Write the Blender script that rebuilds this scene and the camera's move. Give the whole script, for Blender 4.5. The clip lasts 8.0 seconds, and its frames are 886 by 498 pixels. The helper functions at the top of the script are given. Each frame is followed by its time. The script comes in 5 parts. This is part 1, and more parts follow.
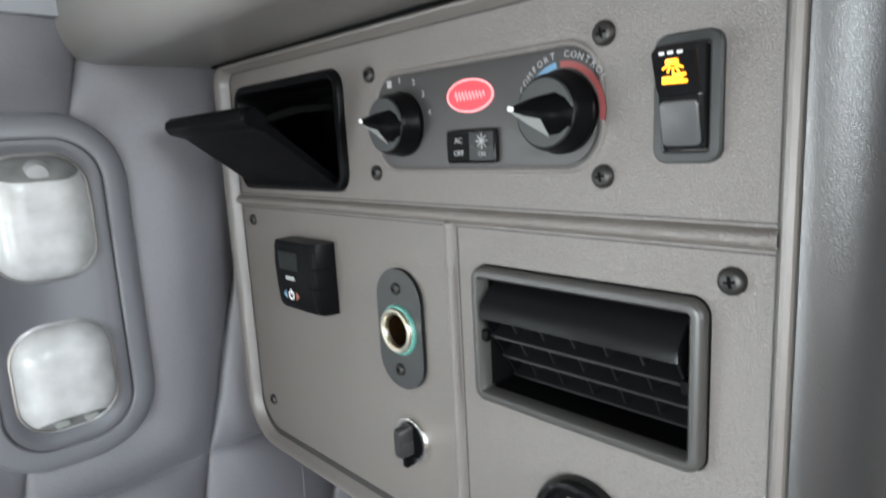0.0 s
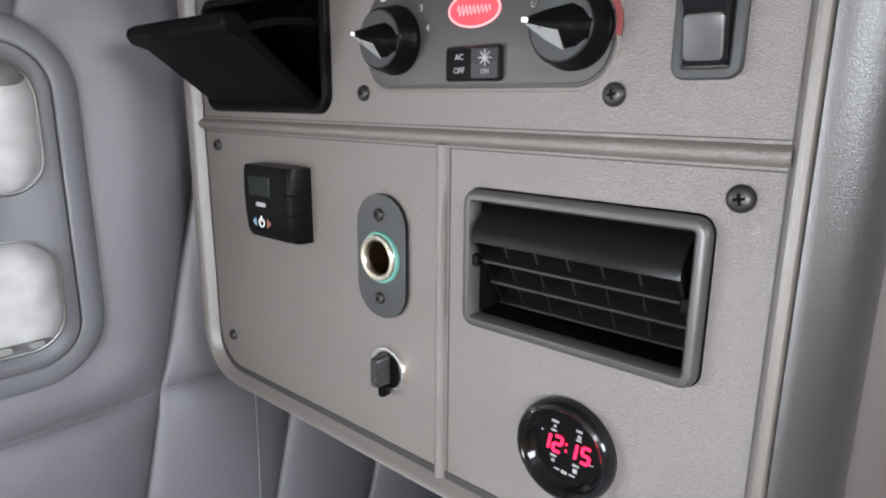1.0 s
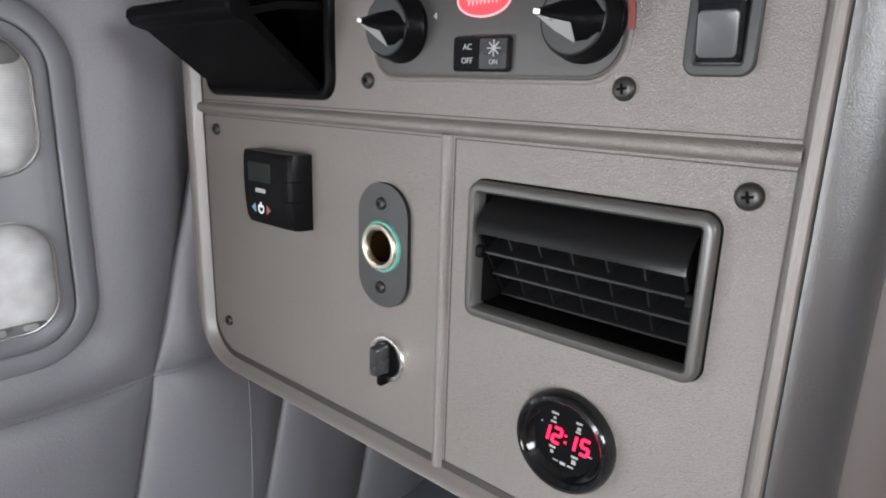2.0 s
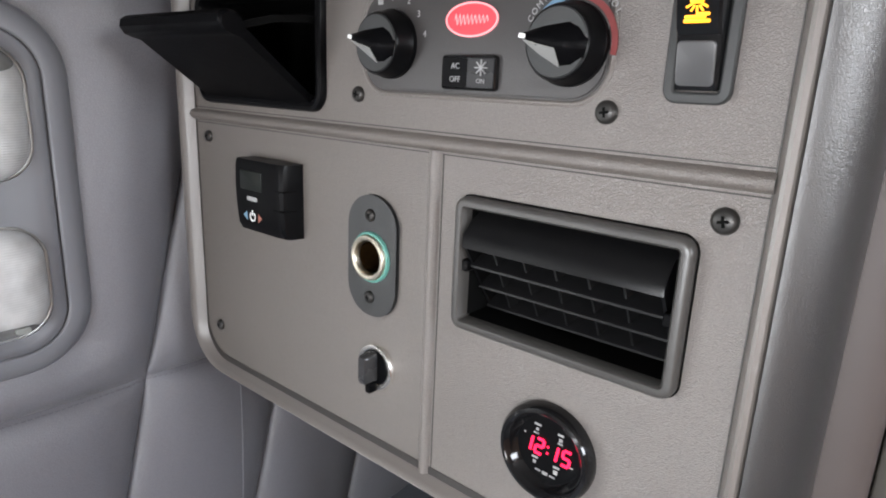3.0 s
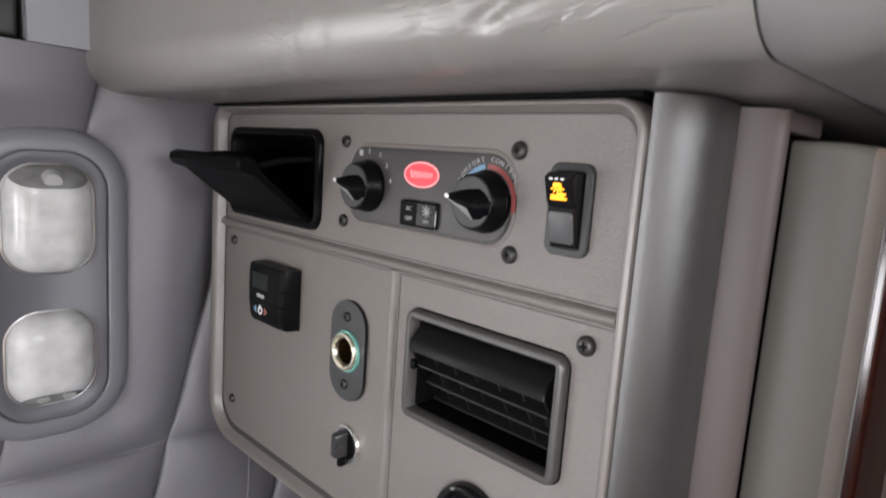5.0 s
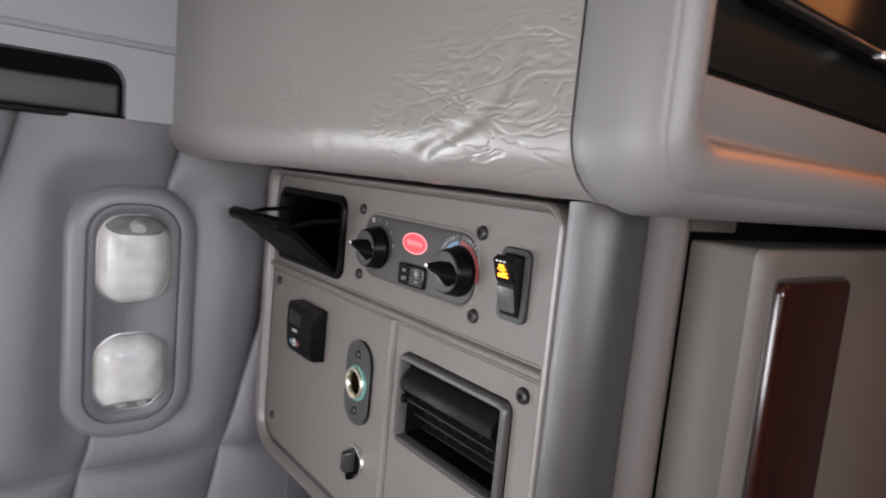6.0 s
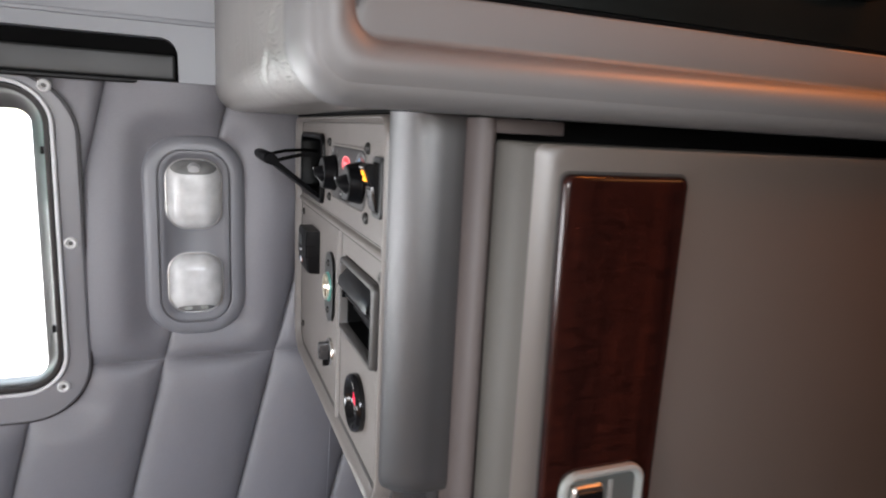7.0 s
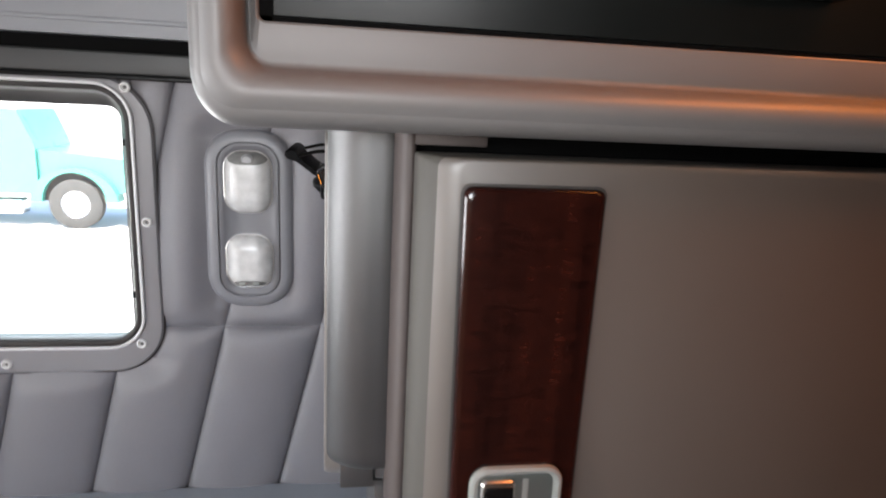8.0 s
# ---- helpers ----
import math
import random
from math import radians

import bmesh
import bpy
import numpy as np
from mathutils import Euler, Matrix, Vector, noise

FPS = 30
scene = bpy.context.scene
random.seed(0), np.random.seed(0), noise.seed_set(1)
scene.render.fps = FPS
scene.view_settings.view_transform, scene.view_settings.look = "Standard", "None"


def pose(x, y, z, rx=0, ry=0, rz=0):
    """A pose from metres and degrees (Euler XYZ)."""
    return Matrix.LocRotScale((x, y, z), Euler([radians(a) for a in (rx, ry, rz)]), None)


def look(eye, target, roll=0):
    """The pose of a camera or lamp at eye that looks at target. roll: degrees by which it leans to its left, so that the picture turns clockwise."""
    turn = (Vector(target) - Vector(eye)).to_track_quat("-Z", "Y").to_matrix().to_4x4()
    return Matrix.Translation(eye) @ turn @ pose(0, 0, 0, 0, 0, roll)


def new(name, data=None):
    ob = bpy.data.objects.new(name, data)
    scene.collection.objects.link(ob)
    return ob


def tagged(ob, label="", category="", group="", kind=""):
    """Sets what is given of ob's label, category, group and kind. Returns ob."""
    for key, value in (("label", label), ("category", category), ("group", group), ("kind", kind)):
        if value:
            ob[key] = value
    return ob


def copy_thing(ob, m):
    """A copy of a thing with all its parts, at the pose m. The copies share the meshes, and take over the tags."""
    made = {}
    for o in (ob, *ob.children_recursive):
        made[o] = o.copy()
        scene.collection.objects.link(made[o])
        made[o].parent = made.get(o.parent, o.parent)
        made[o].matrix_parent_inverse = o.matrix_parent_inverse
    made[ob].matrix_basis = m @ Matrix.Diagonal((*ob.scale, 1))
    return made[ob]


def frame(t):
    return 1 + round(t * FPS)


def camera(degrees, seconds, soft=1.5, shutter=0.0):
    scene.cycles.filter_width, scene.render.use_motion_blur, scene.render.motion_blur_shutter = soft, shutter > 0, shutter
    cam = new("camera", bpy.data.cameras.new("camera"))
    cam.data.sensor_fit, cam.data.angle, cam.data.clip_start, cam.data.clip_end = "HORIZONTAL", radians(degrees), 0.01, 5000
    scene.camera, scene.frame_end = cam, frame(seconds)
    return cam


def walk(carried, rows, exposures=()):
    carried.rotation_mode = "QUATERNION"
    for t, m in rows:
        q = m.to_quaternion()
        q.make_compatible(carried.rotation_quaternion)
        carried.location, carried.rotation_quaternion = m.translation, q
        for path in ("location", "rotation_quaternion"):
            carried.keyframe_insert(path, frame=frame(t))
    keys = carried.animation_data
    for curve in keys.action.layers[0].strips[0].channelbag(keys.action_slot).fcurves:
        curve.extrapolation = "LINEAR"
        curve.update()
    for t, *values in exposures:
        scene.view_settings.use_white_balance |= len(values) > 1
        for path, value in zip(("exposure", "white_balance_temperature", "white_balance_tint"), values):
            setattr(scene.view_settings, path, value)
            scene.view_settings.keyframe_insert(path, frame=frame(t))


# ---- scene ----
cam = camera(71.0, 8.0, soft=1.9, shutter=0.5)
PATH = [
    (0, (-0.003, -0.01, 1.453), (1.338, 1.432, 1.104), -3.0),
    (0.5, (-0.01, 0.001, 1.434), (1.411, 1.34, 0.999), -1.0),
    (1, (-0.024, 0.015, 1.428), (1.442, 1.295, 0.967), 0.5),
    (1.5, (-0.028, 0.022, 1.426), (1.449, 1.282, 0.942), 1.3),
    (3, (-0.029, 0.016, 1.442), (1.46, 1.247, 0.927), 2.5),
    (3.5, (-0.031, 0.005, 1.443), (1.448, 1.243, 0.914), 2.4),
    (4, (-0.044, -0.011, 1.447), (1.419, 1.243, 0.913), 2.7),
    (4.5, (-0.044, -0.053, 1.474), (1.393, 1.263, 1.023), 2.3),
    (5, (-0.049, -0.086, 1.487), (1.363, 1.302, 1.203), 4.1),
    (5.2, (-0.053, -0.099, 1.489), (1.345, 1.312, 1.26), 5.0),
    (6.3, (-0.058, -0.25, 1.544), (1.04, 1.399, 1.267), 4.7),
    (6.5, (-0.015, -0.292, 1.539), (0.969, 1.422, 1.232), 4.0),
    (7, (0.106, -0.402, 1.513), (0.837, 1.423, 1.145), 2.9),
    (7.5, (0.207, -0.44, 1.541), (0.645, 1.469, 1.135), 1.1),
    (8, (0.26, -0.474, 1.548), (0.569, 1.448, 1.09), 2.8),
]
walk(cam, [(t, look(eye, target, roll)) for t, eye, target, roll in PATH], exposures=[(0.0, 3.04, 6300, 5), (0.5, 3.24, 6400, 11), (1.0, 3.16, 6400, 11), (1.5, 3.04, 6450, 11), (3.0, 2.95, 6570, 12), (3.5, 3.00, 6570, 13), (4.5, 2.98, 6650, 13), (5.2, 2.66, 6700, 14), (6.5, 2.74, 6550, 15), (7.0, 2.88, 6580, 13), (7.5, 3.05, 6640, 12), (8.0, 2.99, 6650, 12)])

# ---- world and light ----
world = bpy.data.worlds.new("sky")
scene.world = world
world.use_nodes = True
wn = world.node_tree
sky = wn.nodes.new("ShaderNodeTexSky")
sky.sky_type = "NISHITA"
sky.sun_disc = False
sky.sun_elevation, sky.sun_rotation = radians(58), radians(200)
wn.links.new(sky.outputs[0], wn.nodes["Background"].inputs[0])
wn.nodes["Background"].inputs[1].default_value = 0.15

sun_data = bpy.data.lights.new("sun", "SUN")
sun_data.energy, sun_data.angle, sun_data.color = 5.0, radians(0.5), (1.0, 0.95, 0.88)
sun = new("sun", sun_data)
sun.matrix_world = look((-2.1, -5.9, 10), (0, 0, 0))


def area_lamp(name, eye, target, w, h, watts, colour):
    """Area lamp: daylight at a cab opening, or an added light out of view."""
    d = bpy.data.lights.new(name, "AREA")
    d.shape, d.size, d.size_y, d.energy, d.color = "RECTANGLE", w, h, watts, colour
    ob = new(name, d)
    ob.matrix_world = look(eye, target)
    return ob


area_lamp("windscreen_daylight", (-2.54, -0.45, 1.20), (0.25, -0.45, 1.20), 1.6, 0.75, 13.0, (0.90, 0.95, 1.0))
# Unseen far-side lamps, added to light the wall, tower and door.
area_lamp("far_door_fill", (-1.97, -1.72, 1.08), (-1.97, 0.5, 1.08), 0.80, 0.56, 2.8, (0.93, 0.96, 1.0))
area_lamp("far_bunk_fill", (-0.065, -1.72, 1.70), (-0.065, 0.5, 1.60), 0.67, 0.44, 2.9, (0.93, 0.96, 1.0))
area_lamp("side_window_daylight", (-0.500, 0.668, 1.270), (-0.500, 0.0, 1.270), 0.72, 0.22, 1.0, (0.95, 0.98, 1.0))
# Unseen amber lamps, added to imitate the orange tint on frame and door.
area_lamp("amber_groove_fill", (0.86, -0.20, 2.06), (0.72, -0.05, 1.50), 0.36, 0.10, 0.60, (1.0, 0.28, 0.05))
area_lamp("amber_door_fill", (1.00, -0.55, 1.86), (0.62, 0.0, 1.35), 0.30, 0.20, 0.07, (1.0, 0.38, 0.12))


# ---- materials ----
def nodes_of(name):
    m = bpy.data.materials.new(name)
    m.use_nodes = True
    return m, m.node_tree, m.node_tree.nodes["Principled BSDF"]


def surface(name, colour, rough=0.5, metal=0.0, grain=0.0, grain_scale=900.0, bump=0.0, blotch=0.12, blotch_scale=14.0,
            coat=0.0, kind="noise", rough_var=0.08, spec=0.5):
    """A procedural surface: base colour with fine grain and broad wear, relief and uneven gloss."""
    m, t, b = nodes_of(name)
    N, L = t.nodes, t.links
    co = N.new("ShaderNodeTexCoord")
    big = N.new("ShaderNodeTexNoise")
    big.inputs["Scale"].default_value, big.inputs["Detail"].default_value = blotch_scale, 5
    L.new(co.outputs["Object"], big.inputs["Vector"])
    if kind == "leather":
        fine = N.new("ShaderNodeTexVoronoi")
        fine.feature = "DISTANCE_TO_EDGE"
        fine.inputs["Scale"].default_value = grain_scale
        warp = N.new("ShaderNodeTexNoise")
        warp.inputs["Scale"].default_value = grain_scale * 0.6
        mixv = N.new("ShaderNodeVectorMath")
        mixv.operation = "MULTIPLY_ADD"
        mixv.inputs[1].default_value = (0.0022, 0.0022, 0.0022)
        L.new(co.outputs["Object"], warp.inputs["Vector"])
        L.new(warp.outputs["Color"], mixv.inputs[0])
        L.new(co.outputs["Object"], mixv.inputs[2])
        L.new(mixv.outputs[0], fine.inputs["Vector"])
        clip = N.new("ShaderNodeMapRange")
        clip.inputs["From Max"].default_value = 0.22
        L.new(fine.outputs["Distance"], clip.inputs["Value"])
        height = clip.outputs[0]
    else:
        fine = N.new("ShaderNodeTexNoise")
        fine.inputs["Scale"].default_value, fine.inputs["Detail"].default_value = grain_scale, 3
        L.new(co.outputs["Object"], fine.inputs["Vector"])
        height = fine.outputs["Fac"]
    hi = tuple(min(1, c * (1 + blotch)) for c in colour)
    lo = tuple(c * (1 - blotch) for c in colour)
    ramp = N.new("ShaderNodeMix")
    ramp.data_type = "RGBA"
    ramp.inputs["A"].default_value, ramp.inputs["B"].default_value = (*lo, 1), (*hi, 1)
    L.new(big.outputs["Fac"], ramp.inputs["Factor"])
    out = ramp.outputs["Result"]
    if grain:
        g = N.new("ShaderNodeMix")
        g.data_type, g.blend_type = "RGBA", "MULTIPLY"
        g.inputs["Factor"].default_value = grain
        L.new(out, g.inputs["A"])
        L.new(height, g.inputs["B"])
        out = g.outputs["Result"]
    L.new(out, b.inputs["Base Color"])
    rr = N.new("ShaderNodeMapRange")
    rr.inputs["To Min"].default_value, rr.inputs["To Max"].default_value = max(0.02, rough - rough_var), min(1, rough + rough_var)
    L.new(big.outputs["Fac"], rr.inputs["Value"])
    L.new(rr.outputs[0], b.inputs["Roughness"])
    b.inputs["Metallic"].default_value = metal
    b.inputs["Specular IOR Level"].default_value = spec
    b.inputs["Coat Weight"].default_value = coat
    b.inputs["Coat Roughness"].default_value = 0.08
    if bump:
        bp = N.new("ShaderNodeBump")
        bp.inputs["Strength"].default_value, bp.inputs["Distance"].default_value = bump, 0.0006
        L.new(height, bp.inputs["Height"])
        L.new(bp.outputs[0], b.inputs["Normal"])
    return m


def glowing(name, colour, strength):
    m, t, b = nodes_of(name)
    b.inputs["Base Color"].default_value = (*colour, 1)
    b.inputs["Emission Color"].default_value = (*colour, 1)
    b.inputs["Emission Strength"].default_value = strength
    b.inputs["Roughness"].default_value = 0.35
    return m


M_PANEL = surface("taupe_moulded_plastic", (0.141, 0.123, 0.110), 0.40, spec=1.0, grain=0.24, grain_scale=800, bump=0.40, kind="leather", blotch=0.05)
M_RIM = surface("taupe_satin_rim", (0.140, 0.125, 0.114), 0.32, spec=0.7, grain_scale=900, bump=0.12, kind="leather", blotch=0.05, rough_var=0.03)
M_DARKSTRIP = surface("dark_brown_strip", (0.032, 0.029, 0.027), 0.5)
M_TOWER = surface("grey_satin_plastic", (0.032, 0.031, 0.031), 0.37, spec=1.0, rough_var=0.02, grain_scale=880, bump=0.16, kind="leather", blotch=0.05)
M_TRIM = surface("warm_grey_trim", (0.064, 0.051, 0.047), 0.52, spec=0.35, rough_var=0.02, grain_scale=900, bump=0.04, blotch=0.05)
M_DOOR = surface("beige_grey_door_plastic", (0.100, 0.087, 0.075), 0.42, spec=1.0, rough_var=0.03, grain_scale=650, bump=0.06, blotch=0.05)
# Darker copy of the door plastic: shade on its edge put into colour.
M_EDGESHADE = surface("darker_olive_edge_shade", (0.066, 0.061, 0.053), 0.56, spec=0.3, grain_scale=650, bump=0.06, blotch=0.05)
M_VINYL = surface("grey_padded_vinyl", (0.150, 0.147, 0.160), 0.42, grain=0.12, grain_scale=520, bump=0.22, kind="leather", blotch=0.05)
M_THREAD = surface("dark_grey_thread", (0.10, 0.095, 0.105), 0.7, blotch=0.1)
M_LAMPBASE = surface("mid_grey_lamp_plastic", (0.165, 0.166, 0.180), 0.42, grain_scale=900, bump=0.10, blotch=0.04)
M_LAMPINSERT = surface("darker_grey_lamp_plastic", (0.108, 0.109, 0.120), 0.42, grain_scale=900, bump=0.10, blotch=0.04)
M_DARKPLATE = surface("dark_grey_control_plate", (0.037, 0.034, 0.033), 0.48, grain_scale=900, bump=0.15, blotch=0.06)
M_PLATE = surface("charcoal_grey_plate", (0.028, 0.029, 0.029), 0.45, grain_scale=900, bump=0.12, blotch=0.06, spec=0.4)
M_BLACK = surface("black_satin_plastic", (0.0028, 0.0028, 0.0032), 0.33, grain_scale=900, bump=0.08, blotch=0.15, spec=0.10)
M_BLACKTEX = surface("black_textured_plastic", (0.0022, 0.0022, 0.0026), 0.45, grain_scale=700, bump=0.3, blotch=0.1, spec=0.05)
M_GLOSS = surface("black_gloss_plastic", (0.005, 0.005, 0.0055), 0.12, blotch=0.1, rough_var=0.03, spec=0.45)
M_VENT = surface("black_vent_plastic", (0.0045, 0.0045, 0.0048), 0.30, grain_scale=800, bump=0.1, blotch=0.1, spec=0.24)
M_VENTFRAME = surface("grey_satin_vent_frame", (0.050, 0.047, 0.044), 0.36, grain_scale=800, bump=0.06, blotch=0.06, spec=0.6)
M_DIAL = surface("black_dial_face", (0.003, 0.003, 0.0033), 0.3, blotch=0.1, spec=0.15)
# Lighter copy of the vent plastic, for light caught by slats and vanes.
M_SLAT = surface("lit_black_slat_plastic", (0.0070, 0.0070, 0.0074), 0.30, grain_scale=800, bump=0.08, blotch=0.1, spec=0.55)
# Near black: puts the shade of recesses and gaps into the colour; also gaskets.
M_VOID = surface("near_black_void", (0.002, 0.002, 0.002), 0.9, blotch=0.1, spec=0.1)
M_CHROME = surface("bright_chrome", (0.90, 0.88, 0.84), 0.26, metal=1.0, blotch=0.03, rough_var=0.04)
M_STEEL = surface("dull_steel", (0.42, 0.41, 0.40), 0.36, metal=1.0, blotch=0.08)
M_SCREW = surface("dull_black_screw", (0.034, 0.032, 0.030), 0.38, metal=0.5, blotch=0.1)
M_BRASS = surface("dark_brown_socket_brass", (0.016, 0.0085, 0.003), 0.8, metal=0.0, blotch=0.4, blotch_scale=200, spec=0.02)
M_PALEGOLD = surface("pale_gold_metal", (0.95, 0.88, 0.72), 0.32, metal=1.0, blotch=0.04, rough_var=0.04)
M_TEAL = surface("green_translucent_ring", (0.10, 0.27, 0.23), 0.3, blotch=0.1)
M_WHITE = surface("white_print", (0.75, 0.75, 0.74), 0.5, blotch=0.03)
M_GREYPRINT = surface("pale_grey_print", (0.30, 0.30, 0.30), 0.5, blotch=0.05)
M_BLUEPRINT = surface("blue_print", (0.10, 0.20, 0.31), 0.5, blotch=0.03)
M_REDPRINT = surface("red_print", (0.21, 0.042, 0.040), 0.5, blotch=0.03)
M_REDGLOW = glowing("lit_red_emblem", (0.70, 0.040, 0.055), 0.055)
M_PINKGLOW = glowing("lit_pale_red_line", (0.92, 0.26, 0.27), 0.12)
M_ORANGE = glowing("lit_amber_symbol", (1.0, 0.34, 0.012), 0.30)
M_DIGIT = glowing("lit_red_digits", (1.0, 0.012, 0.06), 0.30)
M_LCD = surface("grey_green_lcd", (0.0085, 0.0105, 0.0090), 0.30, blotch=0.06, spec=0.3)
M_PADDLE = surface("gloss_grey_rocker", (0.065, 0.065, 0.066), 0.22, blotch=0.08, rough_var=0.03, spec=0.9)
# Reflected light on the rocker and key grip, put into a lighter colour.
M_LITGREY = surface("lit_dark_grey_plastic", (0.028, 0.028, 0.029), 0.28, blotch=0.1, spec=0.6)
M_LITFLANK = surface("pale_grey_lit_flank", (0.30, 0.30, 0.29), 0.36, blotch=0.05)
M_SILVER = surface("silver_grey_painted_plastic", (0.235, 0.245, 0.230), 0.48, blotch=0.05, spec=0.4)
M_WELL = surface("dark_grey_green_well", (0.085, 0.092, 0.086), 0.42, blotch=0.08)
M_LENSEND = surface("clear_grey_lens_end", (0.17, 0.17, 0.165), 0.16, blotch=0.5, blotch_scale=60)
M_RUBBER = surface("brown_black_rubber_seal", (0.014, 0.011, 0.0105), 0.45, blotch=0.15, spec=0.3)
M_WHITEMETAL = surface("white_painted_metal", (0.62, 0.62, 0.61), 0.40, blotch=0.06)
M_FRAMEEDGE = surface("pale_painted_metal_edge", (0.52, 0.52, 0.53), 0.36, blotch=0.06)
M_ALU = surface("brushed_aluminium", (0.62, 0.63, 0.65), 0.3, metal=1.0, blotch=0.05)
M_OHFRAME = surface("cool_grey_frame_plastic", (0.148, 0.142, 0.139), 0.48, spec=0.6, grain_scale=800, bump=0.05, blotch=0.05, rough_var=0.03)
M_FRAMEPLATE = surface("grey_painted_window_plate", (0.19, 0.185, 0.195), 0.42, grain_scale=700, bump=0.1, blotch=0.05)
M_SHELF = surface("cool_grey_headliner_plastic", (0.21, 0.217, 0.235), 0.45, grain_scale=500, bump=0.15, blotch=0.04)
M_LEDGE = surface("blue_grey_ledge_plastic", (0.34, 0.37, 0.41), 0.40, grain_scale=500, bump=0.12, blotch=0.05)
M_CARPET = surface("dark_grey_carpet", (0.06, 0.058, 0.06), 0.95, grain=0.5, grain_scale=500, bump=1.0, blotch=0.2)
M_HEADLINER = surface("grey_fabric_headliner", (0.36, 0.35, 0.34), 0.9, grain=0.2, grain_scale=700, bump=0.5)
M_TAN = surface("tan_vinyl_panel", (0.085, 0.045, 0.024), 0.5, grain=0.15, grain_scale=500, bump=0.2, kind="leather")
M_FARWALL = surface("tan_bounce_far_wall", (0.34, 0.175, 0.085), 0.6, grain=0.15, grain_scale=500, bump=0.2, kind="leather")
M_REAR = surface("dark_brown_fabric", (0.030, 0.018, 0.012), 0.8, grain=0.3, grain_scale=500, bump=0.4)
M_ASPHALT = surface("sunlit_concrete_yard", (0.58, 0.56, 0.53), 0.9, grain=0.3, grain_scale=30, bump=0.3, blotch=0.15, blotch_scale=0.6)
M_TRUCKPAINT = surface("teal_truck_paint", (0.055, 0.21, 0.175), 0.3, coat=0.2, blotch=0.04, blotch_scale=2, spec=0.2)
M_TYRE = surface("black_tyre_rubber", (0.045, 0.045, 0.045), 0.9, blotch=0.15, blotch_scale=5, spec=0.1)


def wrinkled_vinyl():
    """Taupe vinyl skin with fine grain; it is creased and puckered along its lower roll."""
    m, t, b = nodes_of("stretched_taupe_vinyl")
    N, L = t.nodes, t.links
    co = N.new("ShaderNodeTexCoord")

    def math_node(op, x, y=None):
        n = N.new("ShaderNodeMath")
        n.operation = op
        for k, v in enumerate((x, y)):
            if v is None:
                continue
            if isinstance(v, (int, float)):
                n.inputs[k].default_value = v
            else:
                L.new(v, n.inputs[k])
        return n.outputs[0]

    def band(value, lo, hi):
        n = N.new("ShaderNodeMapRange")
        n.interpolation_type = "SMOOTHSTEP"
        n.inputs["From Min"].default_value, n.inputs["From Max"].default_value = lo, hi
        L.new(value, n.inputs["Value"])
        return n.outputs[0]

    def creases(turn, scale, thin):
        mp = N.new("ShaderNodeMapping")
        mp.inputs["Rotation"].default_value = (turn, 0, 0)
        mp.inputs["Scale"].default_value = scale
        L.new(co.outputs["Object"], mp.inputs["Vector"])
        n = N.new("ShaderNodeTexNoise")
        n.inputs["Scale"].default_value, n.inputs["Detail"].default_value, n.inputs["Distortion"].default_value = 1.0, 3, 0.6
        L.new(mp.outputs[0], n.inputs["Vector"])
        d = math_node("ABSOLUTE", math_node("SUBTRACT", n.outputs["Fac"], 0.5))
        return band(d, 0.0, thin)

    xyz = N.new("ShaderNodeSeparateXYZ")
    L.new(co.outputs["Object"], xyz.inputs[0])
    low = math_node("MULTIPLY", band(xyz.outputs["Z"], 1.532, 1.545), math_node("SUBTRACT", 1.0, band(xyz.outputs["Z"], 1.585, 1.640)))
    patch = N.new("ShaderNodeTexNoise")
    patch.inputs["Scale"].default_value = 8
    L.new(co.outputs["Object"], patch.inputs["Vector"])
    worn = math_node("MULTIPLY", math_node("MULTIPLY", low, math_node("MULTIPLY", band(xyz.outputs["Y"], -0.03, 0.01), math_node("SUBTRACT", 1.0, band(xyz.outputs["Y"], 0.25, 0.33)))), band(patch.outputs["Fac"], 0.26, 0.62))
    lines = math_node("MULTIPLY", math_node("MULTIPLY", creases(0.95, (8, 13, 40), 0.05), creases(-0.55, (8, 16, 48), 0.04)), creases(1.5, (8, 9, 30), 0.035))
    h = math_node("MULTIPLY", math_node("SUBTRACT", lines, 1.0), worn)
    vo = N.new("ShaderNodeTexVoronoi")
    vo.feature = "DISTANCE_TO_EDGE"
    vo.inputs["Scale"].default_value = 430
    L.new(co.outputs["Object"], vo.inputs["Vector"])
    b1 = N.new("ShaderNodeBump")
    b1.inputs["Strength"].default_value, b1.inputs["Distance"].default_value = 0.14, 0.0006
    L.new(vo.outputs["Distance"], b1.inputs["Height"])
    b2 = N.new("ShaderNodeBump")
    b2.inputs["Strength"].default_value, b2.inputs["Distance"].default_value = 0.42, 0.0009
    L.new(h, b2.inputs["Height"])
    L.new(b1.outputs[0], b2.inputs["Normal"])
    L.new(b2.outputs[0], b.inputs["Normal"])
    rm = N.new("ShaderNodeMix")
    rm.data_type = "RGBA"
    rm.inputs["A"].default_value, rm.inputs["B"].default_value = (0.185, 0.174, 0.160, 1), (0.215, 0.203, 0.188, 1)
    L.new(patch.outputs["Fac"], rm.inputs["Factor"])
    L.new(rm.outputs["Result"], b.inputs["Base Color"])
    b.inputs["Roughness"].default_value = 0.33
    b.inputs["Specular IOR Level"].default_value = 0.85
    return m


